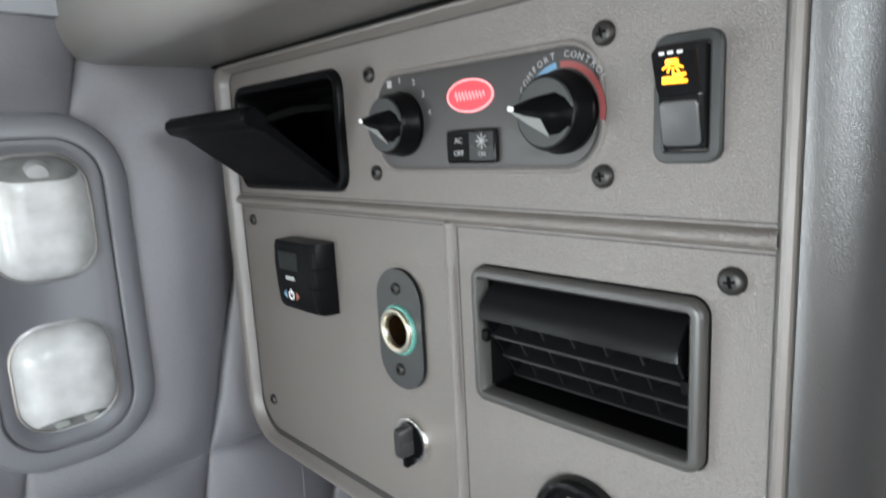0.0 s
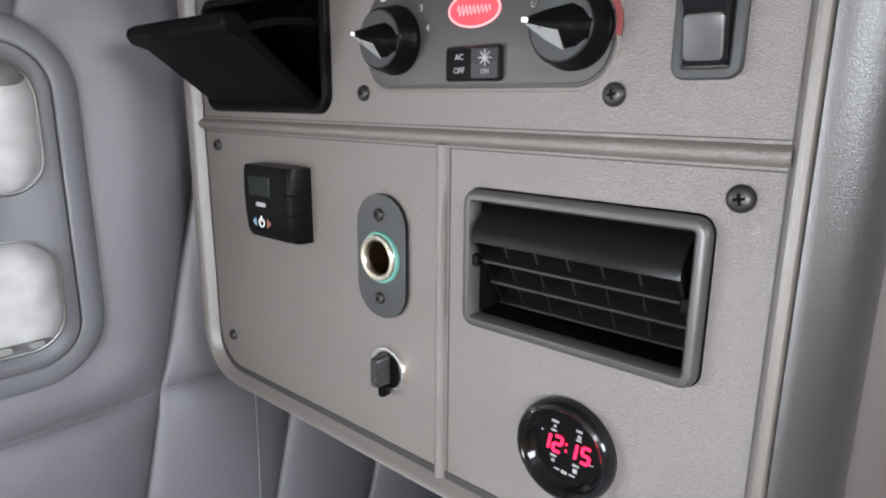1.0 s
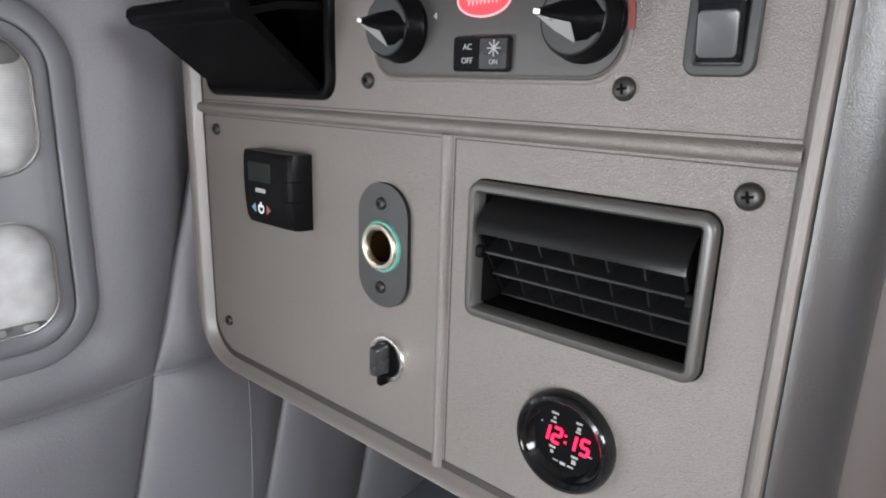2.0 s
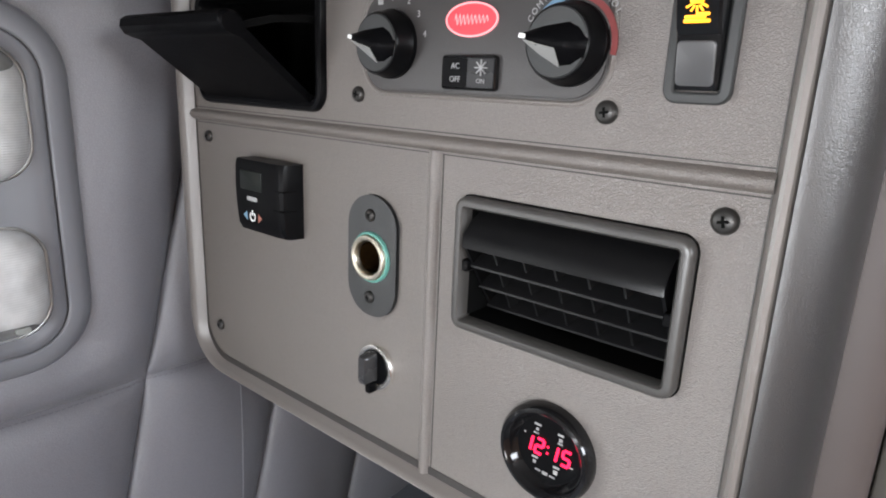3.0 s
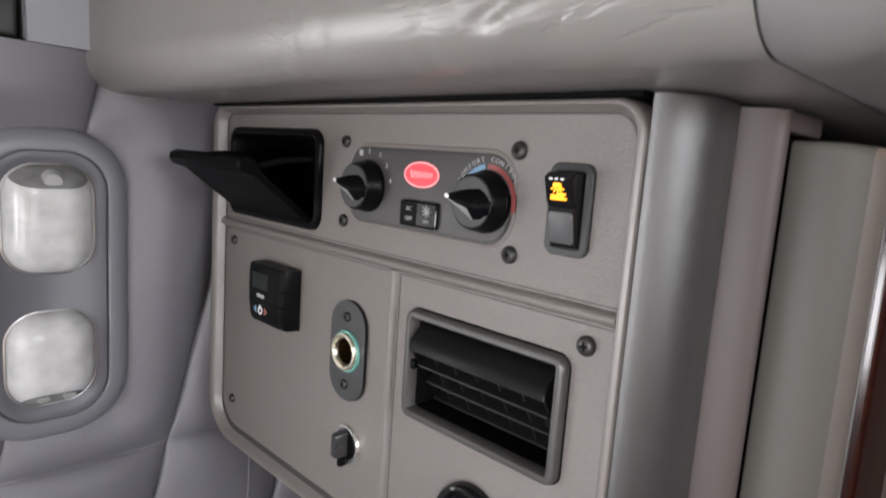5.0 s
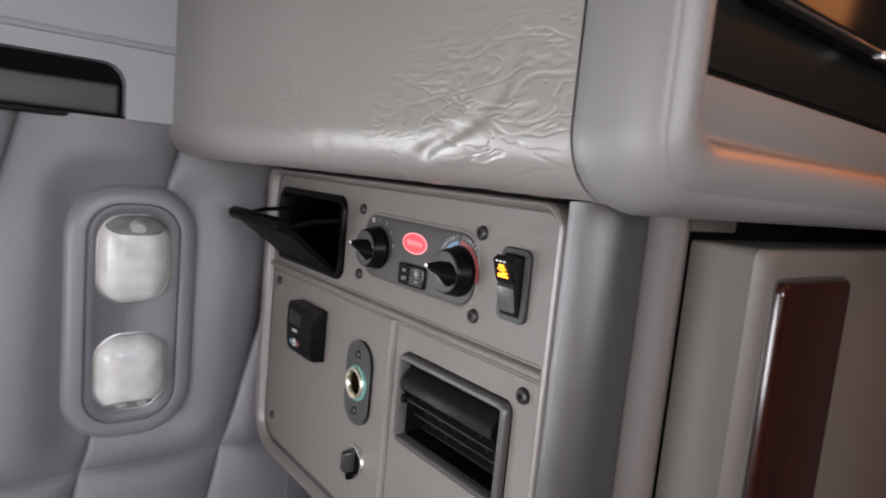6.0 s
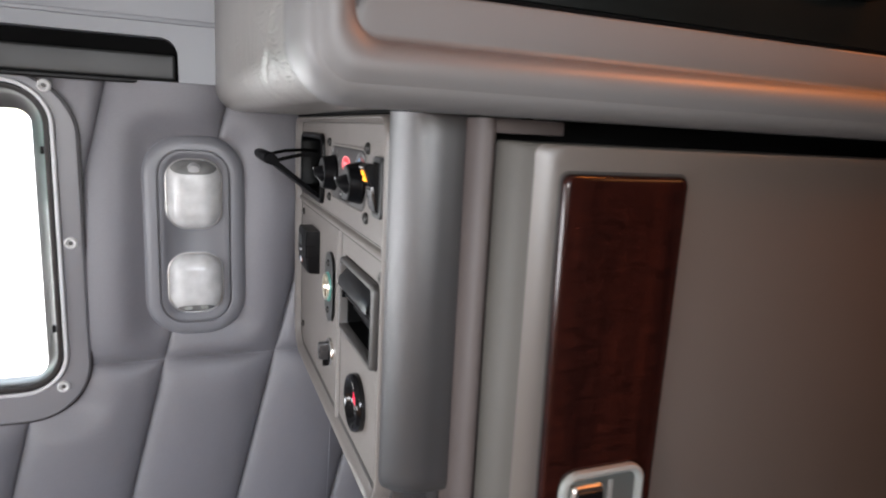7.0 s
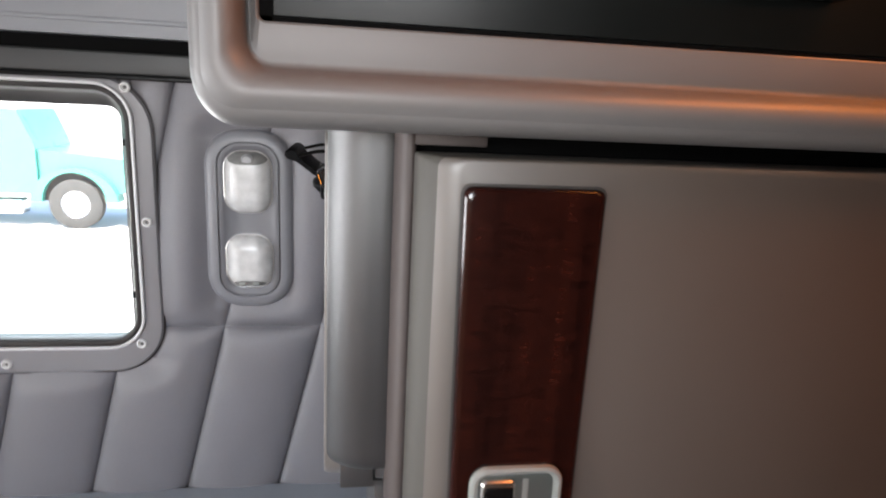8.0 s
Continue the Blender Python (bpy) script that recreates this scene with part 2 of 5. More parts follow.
def mahogany():
    """Glossy lacquered burr mahogany with dark cross figure."""
    m, t, b = nodes_of("lacquered_mahogany")
    N, L = t.nodes, t.links
    co = N.new("ShaderNodeTexCoord")
    mp = N.new("ShaderNodeMapping")
    mp.inputs["Scale"].default_value = (26, 95, 20)
    mp.inputs["Rotation"].default_value = (0.0, 0.0, 0.45)
    L.new(co.outputs["Object"], mp.inputs["Vector"])
    fig = N.new("ShaderNodeTexNoise")
    fig.inputs["Scale"].default_value, fig.inputs["Detail"].default_value, fig.inputs["Distortion"].default_value = 2.4, 4, 0.5
    L.new(mp.outputs[0], fig.inputs["Vector"])
    band = N.new("ShaderNodeTexNoise")
    mp2 = N.new("ShaderNodeMapping")
    mp2.inputs["Scale"].default_value = (55, 2, 2.5)
    L.new(co.outputs["Object"], mp2.inputs["Vector"])
    L.new(mp2.outputs[0], band.inputs["Vector"])
    band.inputs["Scale"].default_value, band.inputs["Detail"].default_value = 1.0, 2
    mx = N.new("ShaderNodeMath")
    mx.operation = "MULTIPLY"
    L.new(fig.outputs["Fac"], mx.inputs[0])
    L.new(band.outputs["Fac"], mx.inputs[1])
    cr = N.new("ShaderNodeValToRGB")
    e = cr.color_ramp.elements
    e[0].position, e[0].color = 0.14, (0.008, 0.0024, 0.0021, 1)
    e[1].position, e[1].color = 0.52, (0.032, 0.0066, 0.0040, 1)
    mid = cr.color_ramp.elements.new(0.27)
    mid.color = (0.017, 0.0042, 0.0031, 1)
    L.new(mx.outputs[0], cr.inputs[0])
    L.new(cr.outputs[0], b.inputs["Base Color"])
    b.inputs["Roughness"].default_value = 0.16
    b.inputs["Coat Weight"].default_value, b.inputs["Coat Roughness"].default_value = 0.12, 0.06
    b.inputs["Specular IOR Level"].default_value = 0.35
    return m


def frosted_lens():
    m, t, b = nodes_of("frosted_lamp_lens")
    N, L = t.nodes, t.links
    co = N.new("ShaderNodeTexCoord")
    wv = N.new("ShaderNodeTexWave")
    wv.bands_direction = "Y"
    wv.inputs["Scale"].default_value = 160
    L.new(co.outputs["Object"], wv.inputs["Vector"])
    bp = N.new("ShaderNodeBump")
    bp.inputs["Strength"].default_value, bp.inputs["Distance"].default_value = 0.25, 0.0006
    L.new(wv.outputs["Fac"], bp.inputs["Height"])
    L.new(bp.outputs[0], b.inputs["Normal"])
    ns = N.new("ShaderNodeTexNoise")
    ns.inputs["Scale"].default_value = 52
    ns.inputs["Detail"].default_value = 5
    L.new(co.outputs["Object"], ns.inputs["Vector"])
    rm = N.new("ShaderNodeMix")
    rm.data_type = "RGBA"
    rm.inputs["A"].default_value, rm.inputs["B"].default_value = (0.30, 0.30, 0.295, 1), (0.70, 0.70, 0.69, 1)
    L.new(ns.outputs["Fac"], rm.inputs["Factor"])
    L.new(rm.outputs["Result"], b.inputs["Base Color"])
    b.inputs["Roughness"].default_value = 0.40
    b.inputs["Coat Weight"].default_value = 0.5
    b.inputs["Coat Roughness"].default_value = 0.20
    return m


def clear_glass():
    """Thin glazing: what it does not mirror passes straight through."""
    m, t, b = nodes_of("clear_glass")
    N, L = t.nodes, t.links
    N.remove(b)
    clear, gloss, mix, fr = N.new("ShaderNodeBsdfTransparent"), N.new("ShaderNodeBsdfGlossy"), N.new("ShaderNodeMixShader"), N.new("ShaderNodeFresnel")
    clear.inputs["Color"].default_value = (0.95, 0.97, 0.96, 1)
    gloss.inputs["Roughness"].default_value = 0.02
    L.new(fr.outputs[0], mix.inputs[0])
    L.new(clear.outputs[0], mix.inputs[1])
    L.new(gloss.outputs[0], mix.inputs[2])
    L.new(mix.outputs[0], N["Material Output"].inputs["Surface"])
    return m


M_OVERHEAD = wrinkled_vinyl()
M_MAHOGANY = mahogany()
M_LENS = frosted_lens()
M_GLASS = clear_glass()
M_SMOKE = surface("smoked_dark_acrylic", (0.0040, 0.0058, 0.0056), 0.36, spec=0.25, blotch=0.25, blotch_scale=9)


# ---- mesh helpers ----
def finish(bm, angle=38):
    bmesh.ops.remove_doubles(bm, verts=bm.verts, dist=1e-6)
    bmesh.ops.recalc_face_normals(bm, faces=bm.faces)
    for f in bm.faces:
        f.smooth = True
    for e in bm.edges:
        if len(e.link_faces) == 2 and e.calc_face_angle(0) > radians(angle):
            e.smooth = False


def mesh_of(name, bm, material, angle=38):
    finish(bm, angle)
    me = bpy.data.meshes.new(name)
    bm.to_mesh(me)
    bm.free()
    me.materials.append(material)
    return me


def part(name, bm, material, parent, label="", m=None, angle=38):
    """One mesh object under a thing or a part; m is its pose in the parent."""
    ob = new(name, mesh_of(name, bm, material, angle))
    ob.parent = parent
    if m is not None:
        ob.matrix_basis = m
    if label:
        ob["label"] = label
    return ob


def thing(name, m, label, category, group="", kind=""):
    ob = new(name)
    ob.empty_display_size = 0.02
    ob.matrix_world = m
    return tagged(ob, label, category, group, kind)


def solid(name, bm, material, label, category, kind="", m=None, angle=38):
    ob = new(name, mesh_of(name, bm, material, angle))
    if m is not None:
        ob.matrix_world = m
    return tagged(ob, label, category, "", kind)


PX = 0.25  # the control panel's face; it looks towards -x


def on_panel(y, z, w=0.0, turn=0.0):
    """Local u runs along -y, v up, and w out of the control panel."""
    m = Matrix(((0, 0, -1, PX - w), (-1, 0, 0, y), (0, 1, 0, z), (0, 0, 0, 1)))
    return m @ Matrix.Rotation(radians(turn), 4, "Z")


def on_wall(x, z, y=0.592, turn=0.0):
    """Local u runs along x, v up, and w out of the side wall, towards -y."""
    m = Matrix(((1, 0, 0, x), (0, 0, -1, y), (0, 1, 0, z), (0, 0, 0, 1)))
    return m @ Matrix.Rotation(radians(turn), 4, "Z")


def rounded(u0, u1, v0, v1, r, n=7):
    """Outline of a rectangle with rounded corners; r is one radius or four (from u0 v0, counter-clockwise)."""
    rs = [r] * 4 if isinstance(r, (int, float)) else list(r)
    pts = []
    for (cu, cv, a), rad in zip(((u0, v0, 180), (u1, v0, 270), (u1, v1, 0), (u0, v1, 90)), rs):
        rad = max(rad, 1e-5)
        ou, ov = cu + (rad if cu == u0 else -rad), cv + (rad if cv == v0 else -rad)
        for k in range(n + 1):
            t = radians(a + 90 * k / n)
            pts.append((ou + rad * math.cos(t), ov + rad * math.sin(t)))
    return pts


def circle(u, v, r, n=28):
    return [(u + r * math.cos(2 * math.pi * k / n), v + r * math.sin(2 * math.pi * k / n)) for k in range(n)]


def inset_rect(u0, u1, v0, v1, r, i, n=7):
    rs = [r] * 4 if isinstance(r, (int, float)) else list(r)
    return rounded(u0 + i, u1 - i, v0 + i, v1 - i, [max(q - i, 0.0004) for q in rs], n)


def loft(bm, loops, cap_first=False, cap_last=False, closed=False, wrap=True):
    """Skins a row of loops, each a list of 3D points of one count."""
    rows = [[bm.verts.new(p) for p in lp] for lp in loops]
    pairs = list(zip(rows, rows[1:])) + ([(rows[-1], rows[0])] if closed else [])
    n = len(rows[0])
    for a, b in pairs:
        for k in range(n if wrap else n - 1):
            j = (k + 1) % n
            bm.faces.new((a[k], a[j], b[j], b[k]))
    if cap_first:
        bm.faces.new(rows[0])
    if cap_last:
        bm.faces.new(rows[-1])
    return rows


def flat(pts, w):
    return [(u, v, w) for u, v in pts]


def slab(bm, u0, u1, v0, v1, r, w0, w1, edge=0.001, n=6):
    """A rounded plate from w0 to w1 with a softened front edge."""
    loops = [flat(inset_rect(u0, u1, v0, v1, r, 0, n), w0)]
    for k in range(4):
        a = radians(90 * k / 3)
        loops.append(flat(inset_rect(u0, u1, v0, v1, r, edge * (1 - math.cos(a)), n), w1 - edge + edge * math.sin(a)))
    loft(bm, loops, True, True)


def bezel(bm, u0, u1, v0, v1, r, steps, n=7):
    """A frame with a hole: steps are (inset, w), from the outside in, closed behind."""
    loft(bm, [flat(inset_rect(u0, u1, v0, v1, r, i, n), w) for i, w in steps], closed=True)


def lathe(bm, prof, n=32, cap0=False, cap1=False, closed=False):
    """Turns (radius, w) round the w axis."""
    loft(bm, [[(r * math.cos(2 * math.pi * k / n), r * math.sin(2 * math.pi * k / n), w) for k in range(n)] for r, w in prof], cap0, cap1, closed)


def box(bm, u0, u1, v0, v1, w0, w1, bevel=0.0, seg=2):
    vs = [bm.verts.new((u, v, w)) for w in (w0, w1) for v in (v0, v1) for u in (u0, u1)]
    fs = [bm.faces.new([vs[i] for i in q]) for q in ((0, 2, 3, 1), (4, 5, 7, 6), (0, 1, 5, 4), (2, 6, 7, 3), (0, 4, 6, 2), (1, 3, 7, 5))]
    if bevel:
        es = list({e for f in fs for e in f.edges})
        bmesh.ops.bevel(bm, geom=es, offset=bevel, segments=seg, affect="EDGES", profile=0.6)


def prism(bm, pts, w0, w1):
    loft(bm, [flat(pts, w0), flat(pts, w1)], True, True)


def plate_with_holes(bm, outer, holes, w, thick):
    """A flat sheet with openings that go through it."""
    for lv in (w, w - thick):
        edges = []
        for pts in (outer, *holes):
            vs = [bm.verts.new((u, v, lv)) for u, v in pts]
            edges += [bm.edges.new((vs[i], vs[(i + 1) % len(vs)])) for i in range(len(vs))]
        bmesh.ops.triangle_fill(bm, use_beauty=True, use_dissolve=False, edges=edges)
    for pts in holes:
        loft(bm, [flat(pts, w), flat(pts, w - thick)])


def B(fn, *a, **k):
    bm = bmesh.new()
    fn(bm, *a, **k)
    return bm


def text_mesh(body, size, depth=0.0002):
    """A bmesh of lettering, centred, in the u v plane."""
    cu = bpy.data.curves.new("lettering", "FONT")
    cu.body, cu.size, cu.align_x, cu.align_y, cu.extrude = body, size, "CENTER", "CENTER", depth
    cu.resolution_u = 3
    ob = bpy.data.objects.new("lettering", cu)
    me = bpy.data.meshes.new_from_object(ob)
    bm = bmesh.new()
    bm.from_mesh(me)
    bpy.data.objects.remove(ob)
    bpy.data.curves.remove(cu)
    bpy.data.meshes.remove(me)
    return bm


def T(u=0, v=0, w=0, turn=0):
    return Matrix.Translation((u, v, w)) @ Matrix.Rotation(radians(turn), 4, "Z")


def smooth01(t):
    t = max(0.0, min(1.0, t))
    return t * t * (3 - 2 * t)


# ---- the side wall: padded vinyl with slanted channels ----
WIN = (-0.90, -0.088, 1.134, 1.546)     # clear opening of the window: x0, x1, z0, z1
PLATE = (-0.944, -0.044, 1.074, 1.566)  # the metal plate round it
LAMP = (0.034, 0.169, 1.193, 1.489)


def outside(x, z, r):
    """How far a place lies outside a rectangle x0, x1, z0, z1."""
    return math.hypot(max(r[0] - x, 0, x - r[1]), max(r[2] - z, 0, z - r[3]))


def pad_depth(x, z):
    u = (x - 0.217 - 0.243 * (z - 1.152)) / 0.163
    f = u - math.floor(u)
    across = (4 * f * (1 - f)) ** 0.5
    d = abs(z - 1.152)
    along = 0.20 + 0.80 * (1 - math.exp(-d / 0.018))
    bulge = (0.024 if z > 1.152 else 0.022) * across * along
    bulge *= 0.14 + 0.86 * smooth01(outside(x, z, (PLATE[0] + 0.03, PLATE[1] - 0.03, PLATE[2] + 0.03, PLATE[3] - 0.03)) / 0.07)
    bulge *= 0.20 + 0.80 * smooth01(outside(x, z, (LAMP[0] + 0.02, LAMP[1] - 0.02, LAMP[2] + 0.02, LAMP[3] - 0.02)) / 0.06)
    bulge += 0.0012 * noise.noise((x * 14, z * 9, 3.0)) + 0.0006 * noise.noise((x * 60, z * 30, 7.0))
    return bulge


def padded_wall():
    bm = bmesh.new()
    ts = [0.0, 0.012, 0.03, 0.055, 0.09, 0.13, 0.18, 0.24, 0.31, 0.39, 0.47, 0.55, 0.63, 0.70, 0.77, 0.83, 0.88, 0.92, 0.95, 0.972, 0.988]
    xs = [0.217 + 0.163 * (k + t) for k in range(-8, 7) for t in ts]
    zs = sorted({round(0.80 + 0.007 * i, 4) for i in range(110) if abs(0.80 + 0.007 * i - 1.152) > 0.02} | {round(1.152 + d, 4) for d in (-0.018, -0.014, -0.010, -0.007, -0.0045, -0.0025, -0.001, 0, 0.001, 0.0025, 0.0045, 0.007, 0.010, 0.014, 0.018)})
    at = [[x + 0.243 * (z - 1.152) for x in xs] for z in zs]
    grid = [[bm.verts.new((x, 0.592 - pad_depth(x, z), z)) for x in row] for row, z in zip(at, zs)]
    for j in range(len(zs) - 1):
        for i in range(len(xs) - 1):
            cx, cz = (at[j][i] + at[j + 1][i + 1]) / 2, (zs[j] + zs[j + 1]) / 2
            if outside(cx, cz, (WIN[0] - 0.012, WIN[1] + 0.012, WIN[2] - 0.012, WIN[3] + 0.012)) == 0:
                continue
            bm.faces.new((grid[j][i], grid[j][i + 1], grid[j + 1][i + 1], grid[j + 1][i]))
    return bm


wall_side = solid("wall_padded", padded_wall(), M_VINYL, "grey padded vinyl side wall stitched in slanted channels", "wall", "structure", angle=80)


def wall_piping(bm):
    """A thin sewn bead that runs down the pad under the control panel."""
    rings = []
    for k in range(20):
        z = 0.860 + 0.270 * k / 19
        x = 0.3085 + 0.016 * (z - 1.10)
        y = 0.5922 - pad_depth(x, z)
        rings.append([(x + 0.0013 * math.cos(radians(a)), y + 0.0011 * math.sin(radians(a)), z) for a in range(0, 360, 60)])
    loft(bm, rings, True, True)


def wall_stitches(bm):
    """Short sewn threads along the level seam."""
    x = -0.86
    while x < 0.44:
        if outside(x, 1.149, PLATE) > 0.004:
            z = 1.1488
            y = 0.5916 - pad_depth(x, z)
            y2 = 0.5916 - pad_depth(x + 0.0034, z)
            rings = []
            for k in range(4):
                t = k / 3
                lift = 0.0007 * math.sin(math.pi * t)
                rings.append([(x + 0.0034 * t, y + (y2 - y) * t - lift + 0.0004 * math.cos(radians(a)), z + 0.0004 * math.sin(radians(a))) for a in range(0, 360, 90)])
            loft(bm, rings, True, True)
        x += 0.0052


stitches = part("stitching", B(wall_stitches), M_THREAD, wall_side, "row of grey sewn stitches")
stitches["kind"] = "stuff"
part("piping", B(wall_piping), M_VINYL, wall_side, "thin sewn vinyl bead")


def wall_core():
    bm = bmesh.new()
    holes = [rounded(WIN[0] - 0.01, WIN[1] + 0.01, WIN[2] - 0.01, WIN[3] + 0.01, 0.05)]
    plate_with_holes(bm, [(-2.60, -0.05), (1.30, -0.05), (1.30, 2.15), (-2.60, 2.15)], holes, 0.0, 0.035)
    return bm


solid("wall_side", wall_core(), M_HEADLINER, "plain grey outer skin of the sleeper's side wall", "wall", "structure", on_wall(0, 0, 0.604))


def closing_walls():
    for name, b, mat, lab in (
        ("floor", (-2.62, 1.30, -1.80, 0.64, -0.06, 0.0), M_CARPET, "dark grey carpeted sleeper floor"),
        ("ceiling", (-2.62, 1.30, -1.80, 0.64, 2.10, 2.16), M_HEADLINER, "grey fabric headliner of the sleeper"),
        ("wall_rear", (1.26, 1.32, -1.80, 0.60, 0.0, 2.10), M_REAR, "plain dark brown rear wall of the sleeper"),
        # These three are unseen and added to block light, not to close the room.
        ("wall_far_cabinet", (0.30, 1.26, -1.73, -0.72, 0.0, 2.10), M_TAN, "unseen tan block, added to shade the door from the far lamps"),
        ("wall_bulkhead_header", (-1.06, -1.00, -1.72, 0.12, 1.46, 2.10), M_HEADLINER, "unseen grey header, added to cut light on the upper parts"),
        ("wall_bulkhead", (-1.06, -1.00, 0.12, 0.59, 0.0, 2.10), M_HEADLINER, "unseen grey partition, added to shade the near side"),
    ):
        solid(name, B(box, *b), mat, lab, name.split("_")[0], "structure")


closing_walls()


def wall_with_openings(name, m, u0, u1, holes, material, label):
    """An unseen closing wall, 60 mm thick, with unglazed openings where area lamps stand."""
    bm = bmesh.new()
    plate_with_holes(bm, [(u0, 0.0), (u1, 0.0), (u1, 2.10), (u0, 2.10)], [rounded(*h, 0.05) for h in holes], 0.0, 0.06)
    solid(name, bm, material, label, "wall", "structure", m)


# Far wall: openings and tan colour made up, for lamps and warm bounce.
wall_with_openings("wall_far", Matrix(((1, 0, 0, 0), (0, 0, 1, -1.73), (0, 1, 0, 0), (0, 0, 0, 1))), -2.56, 1.26, ((-2.37, -1.57, 0.80, 1.36), (-0.40, 0.27, 1.48, 1.92)), M_FARWALL, "unseen tan far wall, coloured for warm bounce, open at added lamps")
wall_with_openings("wall_front", Matrix(((0, 0, 1, -2.56), (1, 0, 0, 0), (0, 1, 0, 0), (0, 0, 0, 1))), -1.80, 0.60, ((-1.25, 0.35, 0.825, 1.575),), M_HEADLINER, "plain grey front of the driving cab with its windscreen opening")


# ---- the window in the side wall ----
def window():
    w = thing("window_1", on_wall(0, 0, 0.592), "framed side window with rounded corners and riveted grey plate", "window", kind="structure")
    u0, u1, v0, v1 = PLATE
    bm = bmesh.new()
    loops = []
    for k, (i, wv) in enumerate(((0.0, 0.0), (0.0005, 0.010), (0.003, 0.0135), (0.008, 0.0145))):
        loops.append(flat(inset_rect(u0, u1, v0, v1, (0.085, 0.085, 0.085, 0.085), i, 10), wv))
    a0, a1, b0, b1 = WIN
    loops.append(flat(inset_rect(a0 - 0.018, a1 + 0.018, b0 - 0.018, b1 + 0.010, 0.060, 0, 10), 0.0145))
    loops.append(flat(inset_rect(a0 - 0.016, a1 + 0.016, b0 - 0.016, b1 + 0.009, 0.058, 0, 10), 0.0))
    loft(bm, loops, closed=True)
    part("mounting_plate", bm, M_FRAMEPLATE, w)
    bm = bmesh.new()
    loft(bm, [flat(inset_rect(a0 - 0.017, a1 + 0.017, b0 - 0.017, b1 + 0.0095, 0.059, i, 10), wv)
              for i, wv in ((0, 0.002), (0, 0.0175), (0.0012, 0.0190), (0.0036, 0.0190), (0.0052, 0.0180), (0.0056, 0.0160), (0.0056, -0.01))], closed=True)
    part("frame_edge", bm, M_FRAMEEDGE, w, "pale painted metal edge")
    bm = bmesh.new()
    loft(bm, [flat(rounded(a0 - 0.0113 + i, a1 + 0.0113 - i, b0 - 0.0113 + low, b1 + 0.0038 - i, max(0.053 - i, 0.020), 10), wv)
              for i, low, wv in ((0, 0, -0.046), (0, 0, 0.0150), (0.0014, 0.0014, 0.0174), (0.0042, 0.0042, 0.0178), (0.0074, 0.0085, 0.0164), (0.0098, 0.0110, 0.0110), (0.0108, 0.0118, 0.0), (0.0150, 0.0100, -0.012), (0.0240, 0.0040, -0.030), (0.0330, 0.0010, -0.0455))], closed=True)
    part("seal", bm, M_RUBBER, w, "dark rubber glazing seal")
    bm = bmesh.new()
    prism(bm, inset_rect(a0, a1, b0, b1, 0.045, -0.007, 10), -0.0480, -0.0440)
    pane = part("pane", bm, M_GLASS, w, "clear glass pane")
    pane.visible_shadow = False
    part("plate_joint", B(bezel, u0 - 0.0020, u1 + 0.0020, v0 - 0.0020, v1 + 0.0020, 0.087, ((0, 0.0), (0, 0.0085), (0.0024, 0.0085), (0.0024, 0.0)), 10), M_RUBBER, w, "dark joint round the plate")
    recess = mesh_of("rivet_recess", B(lathe, [(0.0030, 0.0), (0.0024, 0.0004), (0.0001, 0.0005)], 14), M_VENTFRAME)
    rivet = mesh_of("rivet", B(rivet_bm), M_WHITEMETAL)
    for x, z in ((-0.080, 1.548), (-0.060, 1.336), (-0.080, 1.126), (-0.293, 1.092), (-0.50, 1.092), (-0.70, 1.092), (-0.908, 1.126), (-0.928, 1.336), (-0.908, 1.548)):
        ob = new("rivet", rivet)
        ob.parent, ob.matrix_basis = w, T(x, z, 0.0142)
        hole = new("rivet_recess", recess)
        hole.parent, hole.matrix_basis = ob, T(0, 0, 0.0010)
    for x, z, turn in ((-0.0865, 1.463, 90), (-0.0865, 1.212, 90), (-0.158, 1.1285, 0)):
        part("glazing_clip", B(slab, -0.0050, 0.0050, -0.0030, 0.0030, 0.0012, -0.006, 0.006, 0.001), M_BLACK, w, "small black glazing clip", T(x, z, 0.008, turn))
    for x in (-0.198, -0.160):
        bm = B(slab, -0.017, 0.017, -0.009, 0.009, 0.002, 0, 0.006, 0.001)
        h = part("hinge_leaf", bm, M_SILVER, w, "pale grey painted hinge leaf", T(x, 1.551, 0.006))
        part("hinge_screw", B(lathe, [(0.0001, 0.0012), (0.003, 0.001), (0.0035, 0)], 12), M_BLACK, h, "", T(-0.007, 0, 0.006))
        part("hinge_screw", B(lathe, [(0.0001, 0.0012), (0.003, 0.001), (0.0035, 0)], 12), M_BLACK, h, "", T(0.007, 0, 0.006))


def rivet_bm(bm):
    lathe(bm, [(0.0001, 0.0005), (0.0028, 0.0006), (0.0036, 0.0014), (0.0060, 0.0040), (0.0078, 0.0030), (0.0086, 0.0)], 20)


window()


